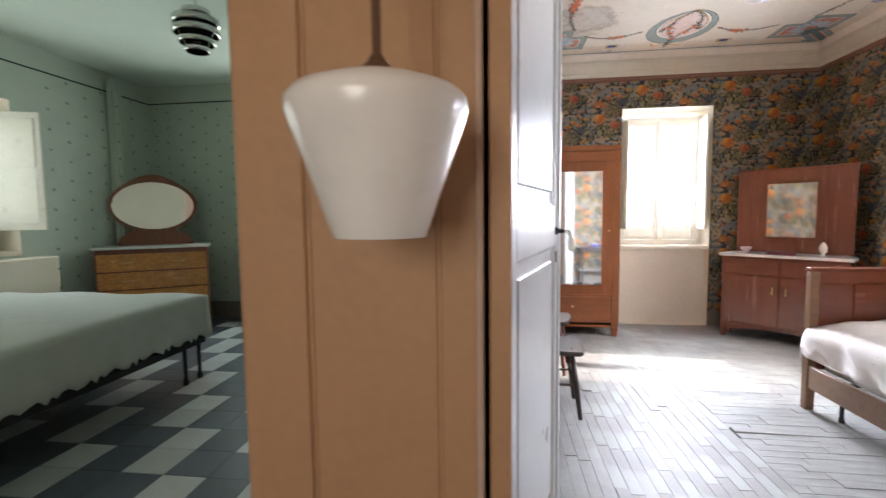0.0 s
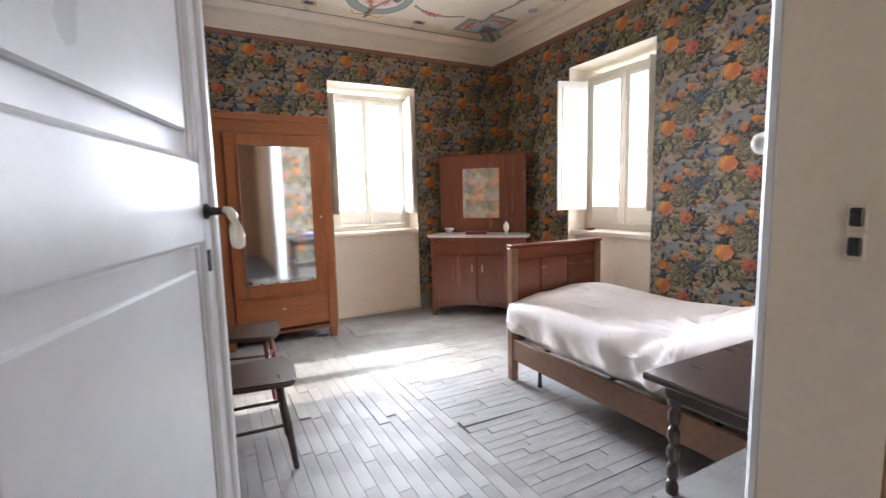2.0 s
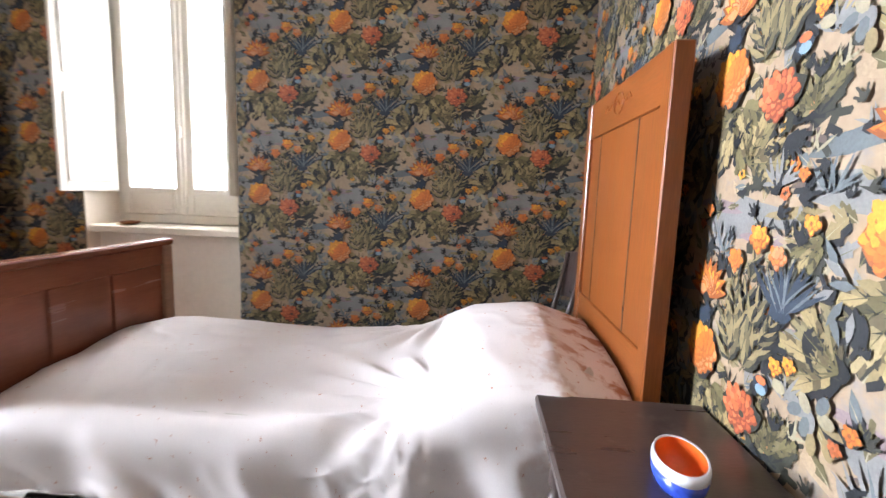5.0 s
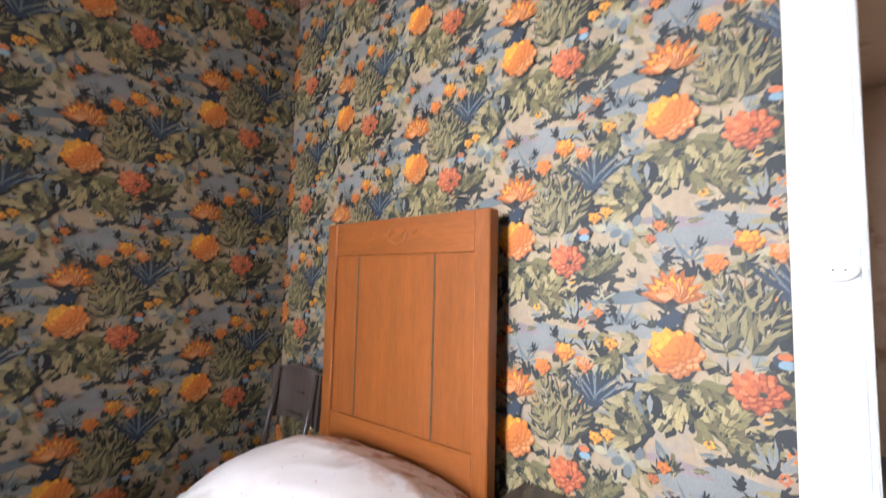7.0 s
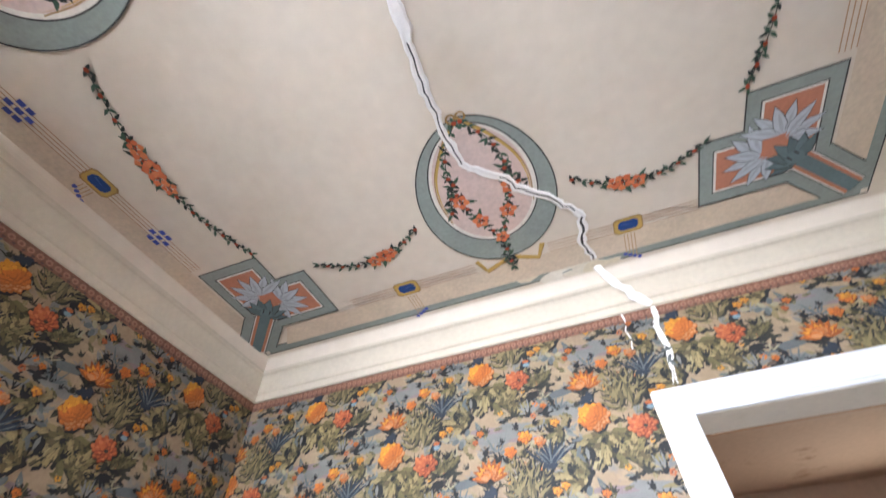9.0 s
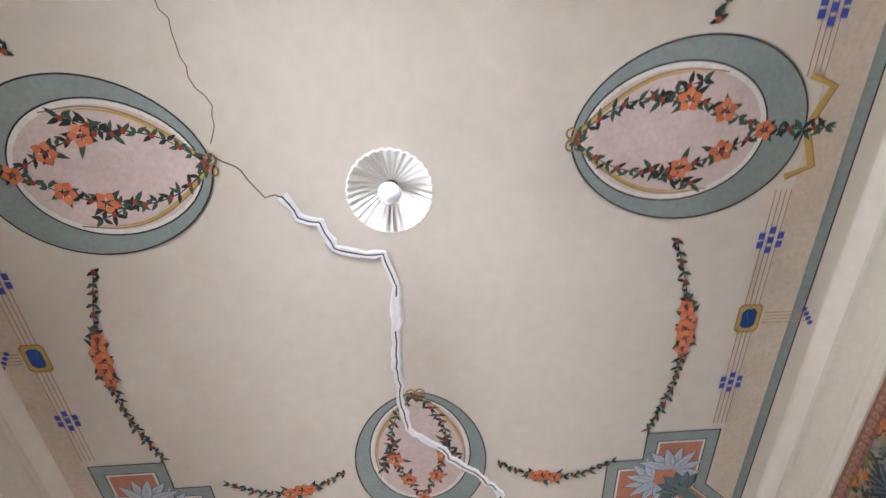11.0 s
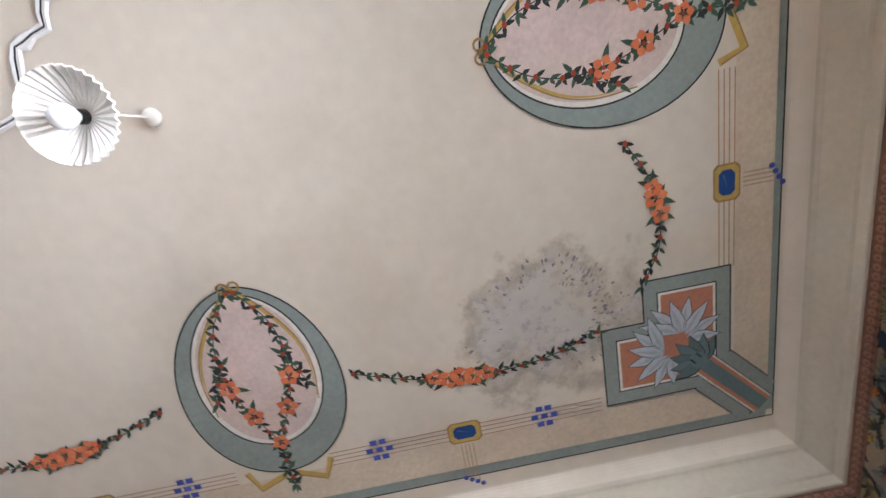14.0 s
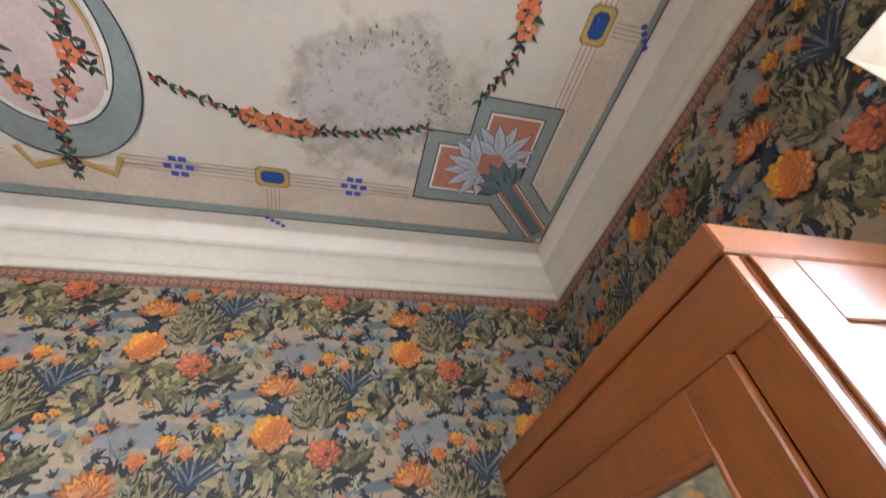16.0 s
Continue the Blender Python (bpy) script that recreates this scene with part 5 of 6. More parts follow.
def corner_dresser():
    root = thing("dressing_table", pose(3.25, 3.235, 0, 0, 0, -43), "red-brown corner dressing table with marble top and mirror board", "dressing table")
    w = 0.52
    d = 0.38
    body = bmesh.new()
    prism(body, [(-w, 0.0), (w, 0.0), (w, 0.20), (0.45, d), (-0.45, d), (-w, 0.20)], 2, 0.13, 0.875)
    bmesh.ops.bevel(body, geom=body.edges[:], offset=0.004, segments=1, affect="EDGES")
    part("body", body, M_MAHO, root)
    top = bmesh.new()
    prism(top, [(-w - 0.03, -0.03), (w + 0.03, -0.03), (w + 0.03, 0.21), (0.46, d + 0.01), (-0.46, d + 0.01), (-w - 0.03, 0.21)], 2, 0.877, 0.905)
    bmesh.ops.bevel(top, geom=top.edges[:], offset=0.006, segments=2, affect="EDGES")
    part("marble_top", top, M_MARBLE, root, "white marble top")
    for x0, x1 in ((-w + 0.03, -0.006), (0.006, w - 0.03)):
        door = part("door", new_box((x0, -0.014, 0.17), (x1, -0.001, 0.68), 0.004), M_MAHO, root)
        bm = bmesh.new()
        xm = x1 - 0.05 if x0 < 0 else x0 + 0.05
        box(bm, (xm - 0.006, -0.026, 0.50), (xm + 0.006, -0.014, 0.58), 0.003)
        part("handle", bm, M_BRASS, door)
    for x0, x1 in ((-w + 0.03, -0.006), (0.006, w - 0.03)):
        dr = part("drawer", new_box((x0, -0.014, 0.695), (x1, -0.001, 0.855), 0.004), M_MAHO_H, root)
        bm = bmesh.new()
        box(bm, ((x0 + x1) / 2 - 0.06, -0.026, 0.765), ((x0 + x1) / 2 + 0.06, -0.014, 0.785), 0.004)
        part("pull", bm, M_MAHO_H, dr)
    for x in (-w + 0.0, w - 0.05):
        for y in (0.0, 0.17):
            bm = bmesh.new()
            prism(bm, [(x, 0.13), (x + 0.05, 0.13), (x + 0.042, 0.0), (x + 0.008, 0.0)], 1, y, y + 0.045)
            part("leg", bm, M_MAHO, root)
    apron = bmesh.new()
    pts = [(-w + 0.05, 0.13), (w - 0.05, 0.13)] + [((w - 0.05) * (1 - 2 * i / 12), 0.128 - 0.045 * abs(2 * i / 12 - 1) ** 2) for i in range(13)]
    prism(apron, pts[:2] + pts[2:], 1, 0.004, 0.02)
    part("apron", apron, M_MAHO_H, root)
    part("mirror_board", new_box((-0.495, d - 0.035, 0.907), (0.495, d - 0.010, 1.775), 0.004), M_MAHO, root)
    bm = new_box((-0.505, d - 0.042, 1.775), (0.505, d - 0.004, 1.795), 0.005)
    part("board_cap", bm, M_MAHO_H, root)
    bm = framed_panel(bmesh.new(), -0.235, 0.215, 1.055, 1.65, d - 0.035, 0.018, 0.012)
    part("mirror_frame", bm, M_MAHO, root)
    part("mirror", new_box((-0.218, d - 0.043, 1.072), (0.198, d - 0.036, 1.633)), M_MIRROR, root, "bevelled rectangular mirror")
    return root


dresser = corner_dresser()
DM = pose(3.25, 3.235, 0, 0, 0, -43)


def bowl(name, m, prof, mat, label, category, seg=20):
    bm = bmesh.new()
    lathe(bm, prof, seg)
    return single(name, bm, mat, label, category, "", True, m)


bowl("glass_bowl", DM @ Matrix.Translation((-0.33, 0.10, 0.906)), [(0.028, 0), (0.030, 0.006), (0.014, 0.014), (0.030, 0.025), (0.052, 0.052), (0.056, 0.068), (0.051, 0.068), (0.046, 0.052), (0.010, 0.022), (0.0, 0.022)], M_PINKGLASS,
     "small pink pressed-glass bowl on the marble top", "bowl")
bowl("egg_vase", DM @ Matrix.Translation((0.30, 0.13, 0.906)), [(0.020, 0), (0.022, 0.006), (0.010, 0.014), (0.014, 0.022), (0.030, 0.050), (0.033, 0.075), (0.026, 0.105), (0.012, 0.128), (0.006, 0.135), (0.0, 0.137)], M_PORC,
     "small cream porcelain egg-shaped jar on the marble top", "jar")


def tray_box():
    root = thing("jewel_box", DM @ pose(-0.02, 0.09, 0.906, 0, 0, 4), "low dark red leather box on the marble top", "box")
    part("body", new_box((-0.115, -0.06, 0), (0.115, 0.06, 0.022), 0.004), M_BOOK, root)
    part("lid", new_box((-0.118, -0.063, 0.0225), (0.118, 0.063, 0.034), 0.004), M_BOOK, root)


tray_box()


def bed():
    root = thing("bed", Matrix.Identity(4), "single wooden bed with a panelled footboard and tall headboard", "bed")
    x0, x1 = 2.525, 3.385
    # footboard
    y0, y1 = 1.655, 1.695
    foot = part("footboard", new_box((x0 + 0.05, y0 + 0.012, 0.30), (x1 - 0.05, y1 - 0.012, 0.90)), M_MAHO_H, root)
    part("top_rail", new_box((x0 - 0.008, y0 - 0.010, 0.945), (x1 + 0.008, y1 + 0.010, 0.972), 0.006), M_MAHO_H, foot)
    bm = bmesh.new()
    for a, b in (((x0 + 0.05, 0.86), (x1 - 0.05, 0.944)), ((x0 + 0.05, 0.28), (x1 - 0.05, 0.38)), ((x0 + 0.27, 0.38), (x0 + 0.33, 0.86)), ((x1 - 0.33, 0.38), (x1 - 0.27, 0.86))):
        part("rail", new_box((a[0], y0 + 0.002, a[1]), (b[0], y1 - 0.002, b[1]), 0.003), M_MAHO_H, foot)
    for x in (x0, x1 - 0.055):
        part("leg", new_box((x, y0 - 0.008, 0.0), (x + 0.055, y1 + 0.008, 0.944), 0.005), M_BED, root)
    # headboard
    y0, y1 = -0.235, -0.185
    hx0, hx1 = 2.605, 3.455
    head = part("headboard", new_box((hx0 + 0.05, y0 + 0.012, 0.30), (hx1 - 0.05, y1 - 0.014, 1.50)), M_OAK, root)
    bm = bmesh.new()
    for a, b in (((hx0 + 0.06, 1.46), (hx1 - 0.06, 1.60)), ((hx0 + 0.06, 0.68), (hx1 - 0.06, 0.82)), ((hx0 + 0.06, 0.30), (hx1 - 0.06, 0.42))):
        part("rail", new_box((a[0], y0 + 0.004, a[1]), (b[0], y1 - 0.004, b[1]), 0.003), M_OAK_H, head)
    # Groove shade put in as thin dark strips; nothing is cut into the board.
    for a in (2.845, 3.255):
        part("groove_shade", new_box((a - 0.004, y1 - 0.0145, 0.82), (a + 0.004, y1 - 0.0125, 1.46)), M_DARK, head)
    for x in (hx0, hx1 - 0.06):
        part("post", new_box((x, y0, 0.0), (x + 0.06, y1, 1.60), 0.004), M_OAK, head)
    bm = bmesh.new()
    tube(bm, [(3.03 + 0.05 * math.cos(a), y1 - 0.0035, 1.535 + 0.035 * math.sin(a)) for a in [i * 0.5 for i in range(13)]], 0.0035, 6)
    for k in range(5):
        tube(bm, [(2.90 + 0.06 * k, y1 - 0.0035, 1.53), (2.925 + 0.06 * k, y1 - 0.0035, 1.55), (2.95 + 0.06 * k, y1 - 0.0035, 1.53)], 0.0025, 5)
    part("carving", bm, M_OAK_H, head, "worn pale carved ornament")
    # side rails
    for x in (x0 + 0.006, x1 - 0.034):
        part("side_rail", new_box((x, -0.185, 0.155), (x + 0.028, 1.645, 0.305), 0.004), M_BED, root)
    bm = bmesh.new()
    for y in (1.45, 0.9, 0.3):
        tube(bm, [(x0 + 0.04, y, 0.25), (x1 - 0.04, y, 0.25)], 0.012, 8)
    for x in (x0 + 0.10, x1 - 0.10):
        tube(bm, [(x, -0.1, 0.25), (x, 1.6, 0.25)], 0.014, 8)
    part("spring_frame", bm, M_IRON, root, "black iron spring frame")
    for x, y in ((x0 + 0.10, 1.47), (x1 - 0.10, 1.47), (x0 + 0.10, 0.0), (x1 - 0.10, 0.0)):
        bm = bmesh.new()
        lathe(bm, [(0.016, 0), (0.016, 0.02), (0.012, 0.03), (0.012, 0.16), (0.018, 0.20), (0.018, 0.25)], 10, Matrix.Translation((x, y, 0)))
        part("iron_leg", bm, M_IRON, root)
    return root


bed()


def soft_block(name, a, b, mat, label, category, r):
    bm = new_box(a, b, r, 3)
    return single(name, bm, mat, label, category, "", True)


soft_block("mattress", (2.545, -0.17, 0.30), (3.365, 1.64, 0.59), M_TICK, "white ticking mattress under the cover", "mattress", 0.05)
soft_block("pillow", (2.60, -0.165, 0.58), (3.32, 0.30, 0.745), M_TICK, "white bolster under the cover", "pillow", 0.09)


def bedcover():
    """Cover draped over mattress and bolster, falling unevenly over both sides."""
    bm = bmesh.new()
    nu, nv = 96, 110
    rng = random.Random(2)
    ph = [rng.uniform(0, 6.28) for _ in range(12)]
    grid = []
    y_head, y_foot = -0.178, 1.648
    for j in range(nv + 1):
        v = j / nv
        y = y_head + (y_foot - y_head) * v
        row = []
        # height of the top along the bed: bolster, then mattress
        hill = 0.145 * (1 / (1 + math.exp((y - 0.36) / 0.065))) * (1 - 0.45 * max(0, (0.02 - y) / 0.2))
        top = 0.648 + hill + 0.006 * math.sin(4 * y + 1) - 0.03 * max(0, (y - 1.4) / 0.25) ** 2
        hem = 0.372 + 0.22 * max(0.0, 0.8 - y) ** 2 + 0.03 * max(0.0, y - 1.25) / 0.4 + 0.006 * math.sin(7 * y)
        drop_w = top - 0.108 - hem
        for i in range(nu + 1):
            u = -1 + 2 * i / nu
            x_mid, half = 2.955, 0.435
            flat = 0.70
            if abs(u) < flat:
                x = x_mid + u / flat * (half - 0.05)
                crown = 1 - (abs(u) / flat) ** 4
                z = top - 0.045 * (1 - crown) + 0.003 * math.sin(9 * x + 7 * y + ph[0]) + 0.002 * math.sin(23 * x - 11 * y + ph[1])
                z += 0.004 * math.sin(5 * y + 14 * x) * (1 if y < 0.9 else 0.3)
            else:
                s = (abs(u) - flat) / (1 - flat)
                sg = 1 if u > 0 else -1
                a = min(1.0, s / 0.22)
                out = half - 0.05 + 0.055 * math.sin(a * math.pi / 2)
                fold = s * (0.020 * math.sin(17 * y + ph[2]) + 0.013 * math.sin(31 * y + ph[3] + 3 * s) + 0.010 * math.sin(9 * y + ph[4])) * (1.0 if y < 0.5 else 0.6)
                x = x_mid + sg * (out + 0.018 + 0.9 * fold + 0.012 * s)
                z = top - 0.045 - 0.05 * (1 - math.cos(a * math.pi / 2)) - drop_w * s ** 1.05 + 0.004 * s * math.sin(12 * y + ph[5])
            # slack diagonal folds towards the bolster
            du, dy = (abs(u) - 0.60) * 0.75, y - 0.36
            rad = math.hypot(du, dy)
            if dy > 0:
                z += 0.016 * math.sin(17 * math.atan2(du, dy) + ph[6]) * math.exp(-((rad - 0.26) / 0.20) ** 2)
            z += 0.022 * u * (1 if abs(u) < flat else 0.6)
            w1 = noise.noise(Vector((x * 5, y * 3.5, 0.3))) + 0.5 * noise.noise(Vector((x * 11, y * 8, 2.3)))
            ridge_ = 1 - abs(noise.noise(Vector((x * 4 + y * 3, y * 5 - x * 3, 7.1)))) * 2.2
            z += 0.0035 * w1 + 0.005 * max(0, ridge_) ** 4
            if abs(u) >= flat:
                x += sg * 0.014 * s * max(0, 1 - abs(noise.noise(Vector((y * 7 + 1.5 * s, s * 1.2, 4.0)))) * 3) ** 2
            z = max(z, 0.17)
            row.append(bm.verts.new((x, y + 0.01 * math.sin(6 * u) * v, z)))
        grid.append(row)
    # the end turned down at the foot
    row = []
    for i in range(nu + 1):
        co = grid[-1][i].co
        row.append(bm.verts.new((co.x, min(co.y + 0.008, 1.652), max(0.16, co.z - 0.11))))
    grid.append(row)
    for r0, r1 in zip(grid, grid[1:]):
        for i in range(nu):
            bm.faces.new((r0[i], r0[i + 1], r1[i + 1], r1[i]))
    ob = single("bedcover", bm, M_SHEET, "creased white bedcover with tiny rust specks over the bed", "bedcover", "", True)
    sol = ob.modifiers.new("thickness", "SOLIDIFY")
    sol.thickness = 0.004
    return ob


bedcover()


def turned_leg(bm, x, y, z0, z1, r=0.021):
    prof = [(r * 0.8, z0), (r * 0.9, z0 + 0.03)]
    n = 9
    lo, hi = z0 + 0.06, z1 - 0.10
    for i in range(n):
        za, zb = lo + (hi - lo) * i / n, lo + (hi - lo) * (i + 1) / n
        prof += [(r * 0.55, za), (r * 0.95, za + 0.3 * (zb - za)), (r * 0.95, za + 0.7 * (zb - za)), (r * 0.55, zb)]
    prof += [(r * 1.1, z1 - 0.09), (r * 1.1, z1)]
    lathe(bm, prof, 12, Matrix.Translation((x, y, 0)))


def side_table():
    root = thing("side_table", Matrix.Identity(4), "dark-stained side table with bead-turned legs and a low shelf", "table")
    x0, x1, y0, y1, h = 1.872, 2.545, -0.305, 0.095, 0.737
    part("tabletop", new_box((x0, y0, h - 0.024), (x1, y1, h), 0.006), M_DARK, root, "scratched dark top")
    bm = bmesh.new()
    for a, b in (((x0 + 0.06, y0 + 0.03), (x1 - 0.06, y0 + 0.05)), ((x0 + 0.06, y1 - 0.06), (x1 - 0.06, y1 - 0.04))):
        box(bm, (a[0], a[1], h - 0.075), (b[0], b[1], h - 0.0245), 0.003)
    for a in (x0 + 0.04, x1 - 0.06):
        box(bm, (a, y0 + 0.05, h - 0.075), (a + 0.02, y1 - 0.06, h - 0.0245), 0.003)
    part("apron", bm, M_DARK, root)
    for x in (x0 + 0.10, x1 - 0.10):
        for y in (y0 + 0.045, y1 - 0.05):
            bm = bmesh.new()
            turned_leg(bm, x, y, 0.0, h - 0.0245)
            part("leg", bm, M_DARK, root, "", True)
    part("shelf", new_box((x0 + 0.035, y0 + 0.02, 0.30), (x1 - 0.035, y1 - 0.02, 0.320), 0.004), M_PLANK, root, "greyed wooden shelf")
    return root


side_table()


def oval_dish():
    root = thing("ceramic_dish", pose(2.225, -0.115, 0.7375, 0, 0, -12), "oval ceramic dish glazed blue, white and orange on the side table", "dish")

    def shell(prof, name, mat, label=""):
        bm = bmesh.new()
        lathe(bm, prof, 28, None, 0.0, 0, False)
        bmesh.ops.scale(bm, vec=(0.86, 0.56, 1.0), verts=bm.verts[:])
        part(name, bm, mat, root, label, True)
    shell([(0.0, 0.0), (0.066, 0.0), (0.078, 0.012), (0.082, 0.034), (0.080, 0.0342)], "lower_wall", M_BLUE, "speckled blue glaze")
    shell([(0.079, 0.0342), (0.082, 0.0344), (0.082, 0.045), (0.077, 0.053), (0.072, 0.051)], "rim", M_WHITEGLAZE, "white glazed rim")
    shell([(0.0725, 0.0505), (0.070, 0.030), (0.060, 0.010), (0.0, 0.008)], "lining", M_ORANGE, "orange glazed inside")


oval_dish()


def chair(name, m, label, seat_mat, leg_mat, group, high=0.84, deep=0.13):
    """Local: seat centre at origin, front towards +x."""
    root = thing(name, m, label, "chair", group)
    h = 0.455
    seat = bmesh.new()
    pts = [(0.20, -0.185), (0.215, -0.12), (0.22, 0.0), (0.215, 0.12), (0.20, 0.185), (0.17, 0.205), (-0.15, 0.165), (-0.19, 0.14), (-0.19, -0.14), (-0.15, -0.165), (0.17, -0.205)]
    prism(seat, pts, 2, h - 0.028, h)
    bmesh.ops.bevel(seat, geom=seat.edges[:], offset=0.008, segments=2, affect="EDGES")
    part("seat", seat, seat_mat, root)
    feet = {}
    for sx, sy in ((1, 1), (1, -1), (-1, 1), (-1, -1)):
        bm = bmesh.new()
        t, b = Vector((sx * 0.135, sy * 0.125, h - 0.03)), Vector((sx * 0.185, sy * 0.175, 0.0))
        tube(bm, [t, t.lerp(b, 0.45), t.lerp(b, 0.98), b], [0.015, 0.019, 0.014, 0.012], 10)
        part("leg", bm, leg_mat, root, "", True)
        feet[sx, sy] = (t, b)
    for (a, c), u in ((((1, 1), (-1, 1)), 0.48), (((1, -1), (-1, -1)), 0.48), (((1, 1), (1, -1)), 0.36), (((-1, 1), (-1, -1)), 0.55)):
        bm = bmesh.new()
        tube(bm, [feet[a][0].lerp(feet[a][1], u), feet[c][0].lerp(feet[c][1], u)], 0.009, 8)
        part("stretcher", bm, leg_mat, root, "", True)
    for sy in (1, -1):
        bm = bmesh.new()
        tube(bm, [(-0.165, sy * 0.13, h - 0.01), (-0.195, sy * 0.145, 0.65), (-0.25, sy * 0.15, high)], [0.014, 0.014, 0.011], 10)
        part("back_post", bm, leg_mat, root, "", True)
    bm = bmesh.new()
    n = 10
    rows = []
    for k in range(n + 1):
        s = -1 + 2 * k / n
        bow = -0.035 * (1 - s * s)
        rows.append([bm.verts.new((-0.245 + bow + dx, s * 0.185, z + 0.018 * (1 - s * s))) for dx, z in ((0.0, high - deep), (0.018, high - deep), (0.002, high), (-0.016, high))])
    for a, b in zip(rows, rows[1:]):
        for i in range(4):
            bm.faces.new((a[i], a[(i + 1) % 4], b[(i + 1) % 4], b[i]))
    bm.faces.new(rows[0][::-1])
    bm.faces.new(rows[-1])
    bmesh.ops.recalc_face_normals(bm, faces=bm.faces[:])
    part("backrest", bm, leg_mat, root)
    return root


chair("wooden_chair", pose(0.815, 1.53, 0, 0, 0, -2), "dark-stained wooden chair with a dished slab seat", M_DARK, M_DARK, "bedroom chairs")
chair("wooden_chair", pose(0.86, 2.36, 0, 0, 0, -12), "dark-seated wooden chair with reddish legs", M_DARK, M_REDWOOD, "bedroom chairs")
chair("wooden_chair", pose(3.70, 0.02, 0, 0, 0, 92), "dark wooden chair standing behind the bed head", M_DARK, M_DARK, "bedroom chairs", 0.93, 0.24)


def pendant():
    root = thing("pendant_lamp", Matrix.Translation((2.267, 1.845, 0)), "white fluted glass pendant lamp hanging from the painted ceiling", "lamp")
    bm = bmesh.new()
    seg = 64
    prof = [(0.020, 2.875), (0.030, 2.872), (0.055, 2.862), (0.090, 2.842), (0.112, 2.822), (0.116, 2.816)]
    inner = [(r - 0.003 if r > 0.03 else r, z - 0.004) for r, z in prof][::-1]
    rings = []
    for r, z in prof + inner:
        rings.append([bm.verts.new((r * (1 + (0.018 if i % 2 else -0.018) * (r / 0.116)) * math.cos(2 * math.pi * i / seg), r * (1 + (0.018 if i % 2 else -0.018) * (r / 0.116)) * math.sin(2 * math.pi * i / seg), z + (0.004 if i % 2 else -0.004) * (r / 0.116))) for i in range(seg)])
    for lo, hi in zip(rings, rings[1:]):
        for i in range(seg):
            bm.faces.new((lo[i], lo[(i + 1) % seg], hi[(i + 1) % seg], hi[i]))
    bmesh.ops.recalc_face_normals(bm, faces=bm.faces[:])
    part("shade", bm, M_SHADE, root, "white fluted glass shade")
    bm = bmesh.new()
    lathe(bm, [(0.0, 2.772), (0.018, 2.776), (0.029, 2.792), (0.031, 2.808), (0.024, 2.828), (0.014, 2.845), (0.013, 2.852)], 18)
    part("bulb", bm, M_BULB, root, "opal white bulb", True)
    bm = bmesh.new()
    lathe(bm, [(0.016, 2.848), (0.019, 2.852), (0.019, 2.895), (0.010, 2.905)], 16)
    part("socket", bm, M_BLACK, root, "black bulb socket")
    bm = bmesh.new()
    tube(bm, [(0, 0, 2.90), (0.004, 0.002, 3.03), (0, 0, 3.165)], 0.004, 8)
    part("cord", bm, M_PORC, root)
    bm = bmesh.new()
    lathe(bm, [(0.010, 3.155), (0.024, 3.160), (0.030, 3.172), (0.030, 3.179)], 16)
    part("ceiling_rose", bm, M_PORC, root, "small white porcelain ceiling rose", True)


pendant()


def wall_boss():
    root = thing("bell_push", pose(1.778, YS + 0.033, 1.40, 90, 0, 180), "oval white porcelain fitting on the door casing", "electrical fitting")
    bm = bmesh.new()
    lathe(bm, [(0.030, 0.0), (0.031, 0.014), (0.028, 0.026), (0.018, 0.033), (0.0, 0.034)], 22)
    bmesh.ops.scale(bm, vec=(1.15, 0.82, 1.0), verts=bm.verts[:])
    part("cover", bm, M_PORC, root, "", True)
    for x in (-0.010, 0.010):
        bm = bmesh.new()
        lathe(bm, [(0.003, 0.032), (0.003, 0.0350)], 8, Matrix.Translation((x, 0, 0)))
        part("screw", bm, M_IRON, root)


wall_boss()


def switches():
    for z in (1.246, 1.192):
        root = thing("light_switch", pose(1.7245, -0.460, z), "old black light switch on a white plate in the door reveal", "light switch", "door switches")
        part("plate", new_box((-0.004, -0.014, -0.0255), (0.0, 0.015, 0.0255), 0.003), M_PLASTER, root)
        part("rocker", new_box((-0.011, -0.010, -0.017), (-0.004, 0.011, 0.017), 0.003), M_BLACK, root, "black rocker")


switches()


def sill_dish():
    bm = bmesh.new()
    lathe(bm, [(0.020, 0), (0.045, 0.006), (0.060, 0.022), (0.056, 0.022), (0.040, 0.010), (0.0, 0.008)], 18)
    single("wooden_dish", bm, M_OAK, "small brown wooden dish on the window sill", "dish", "", True, pose(4.08, 2.43, 0.954))


sill_dish()


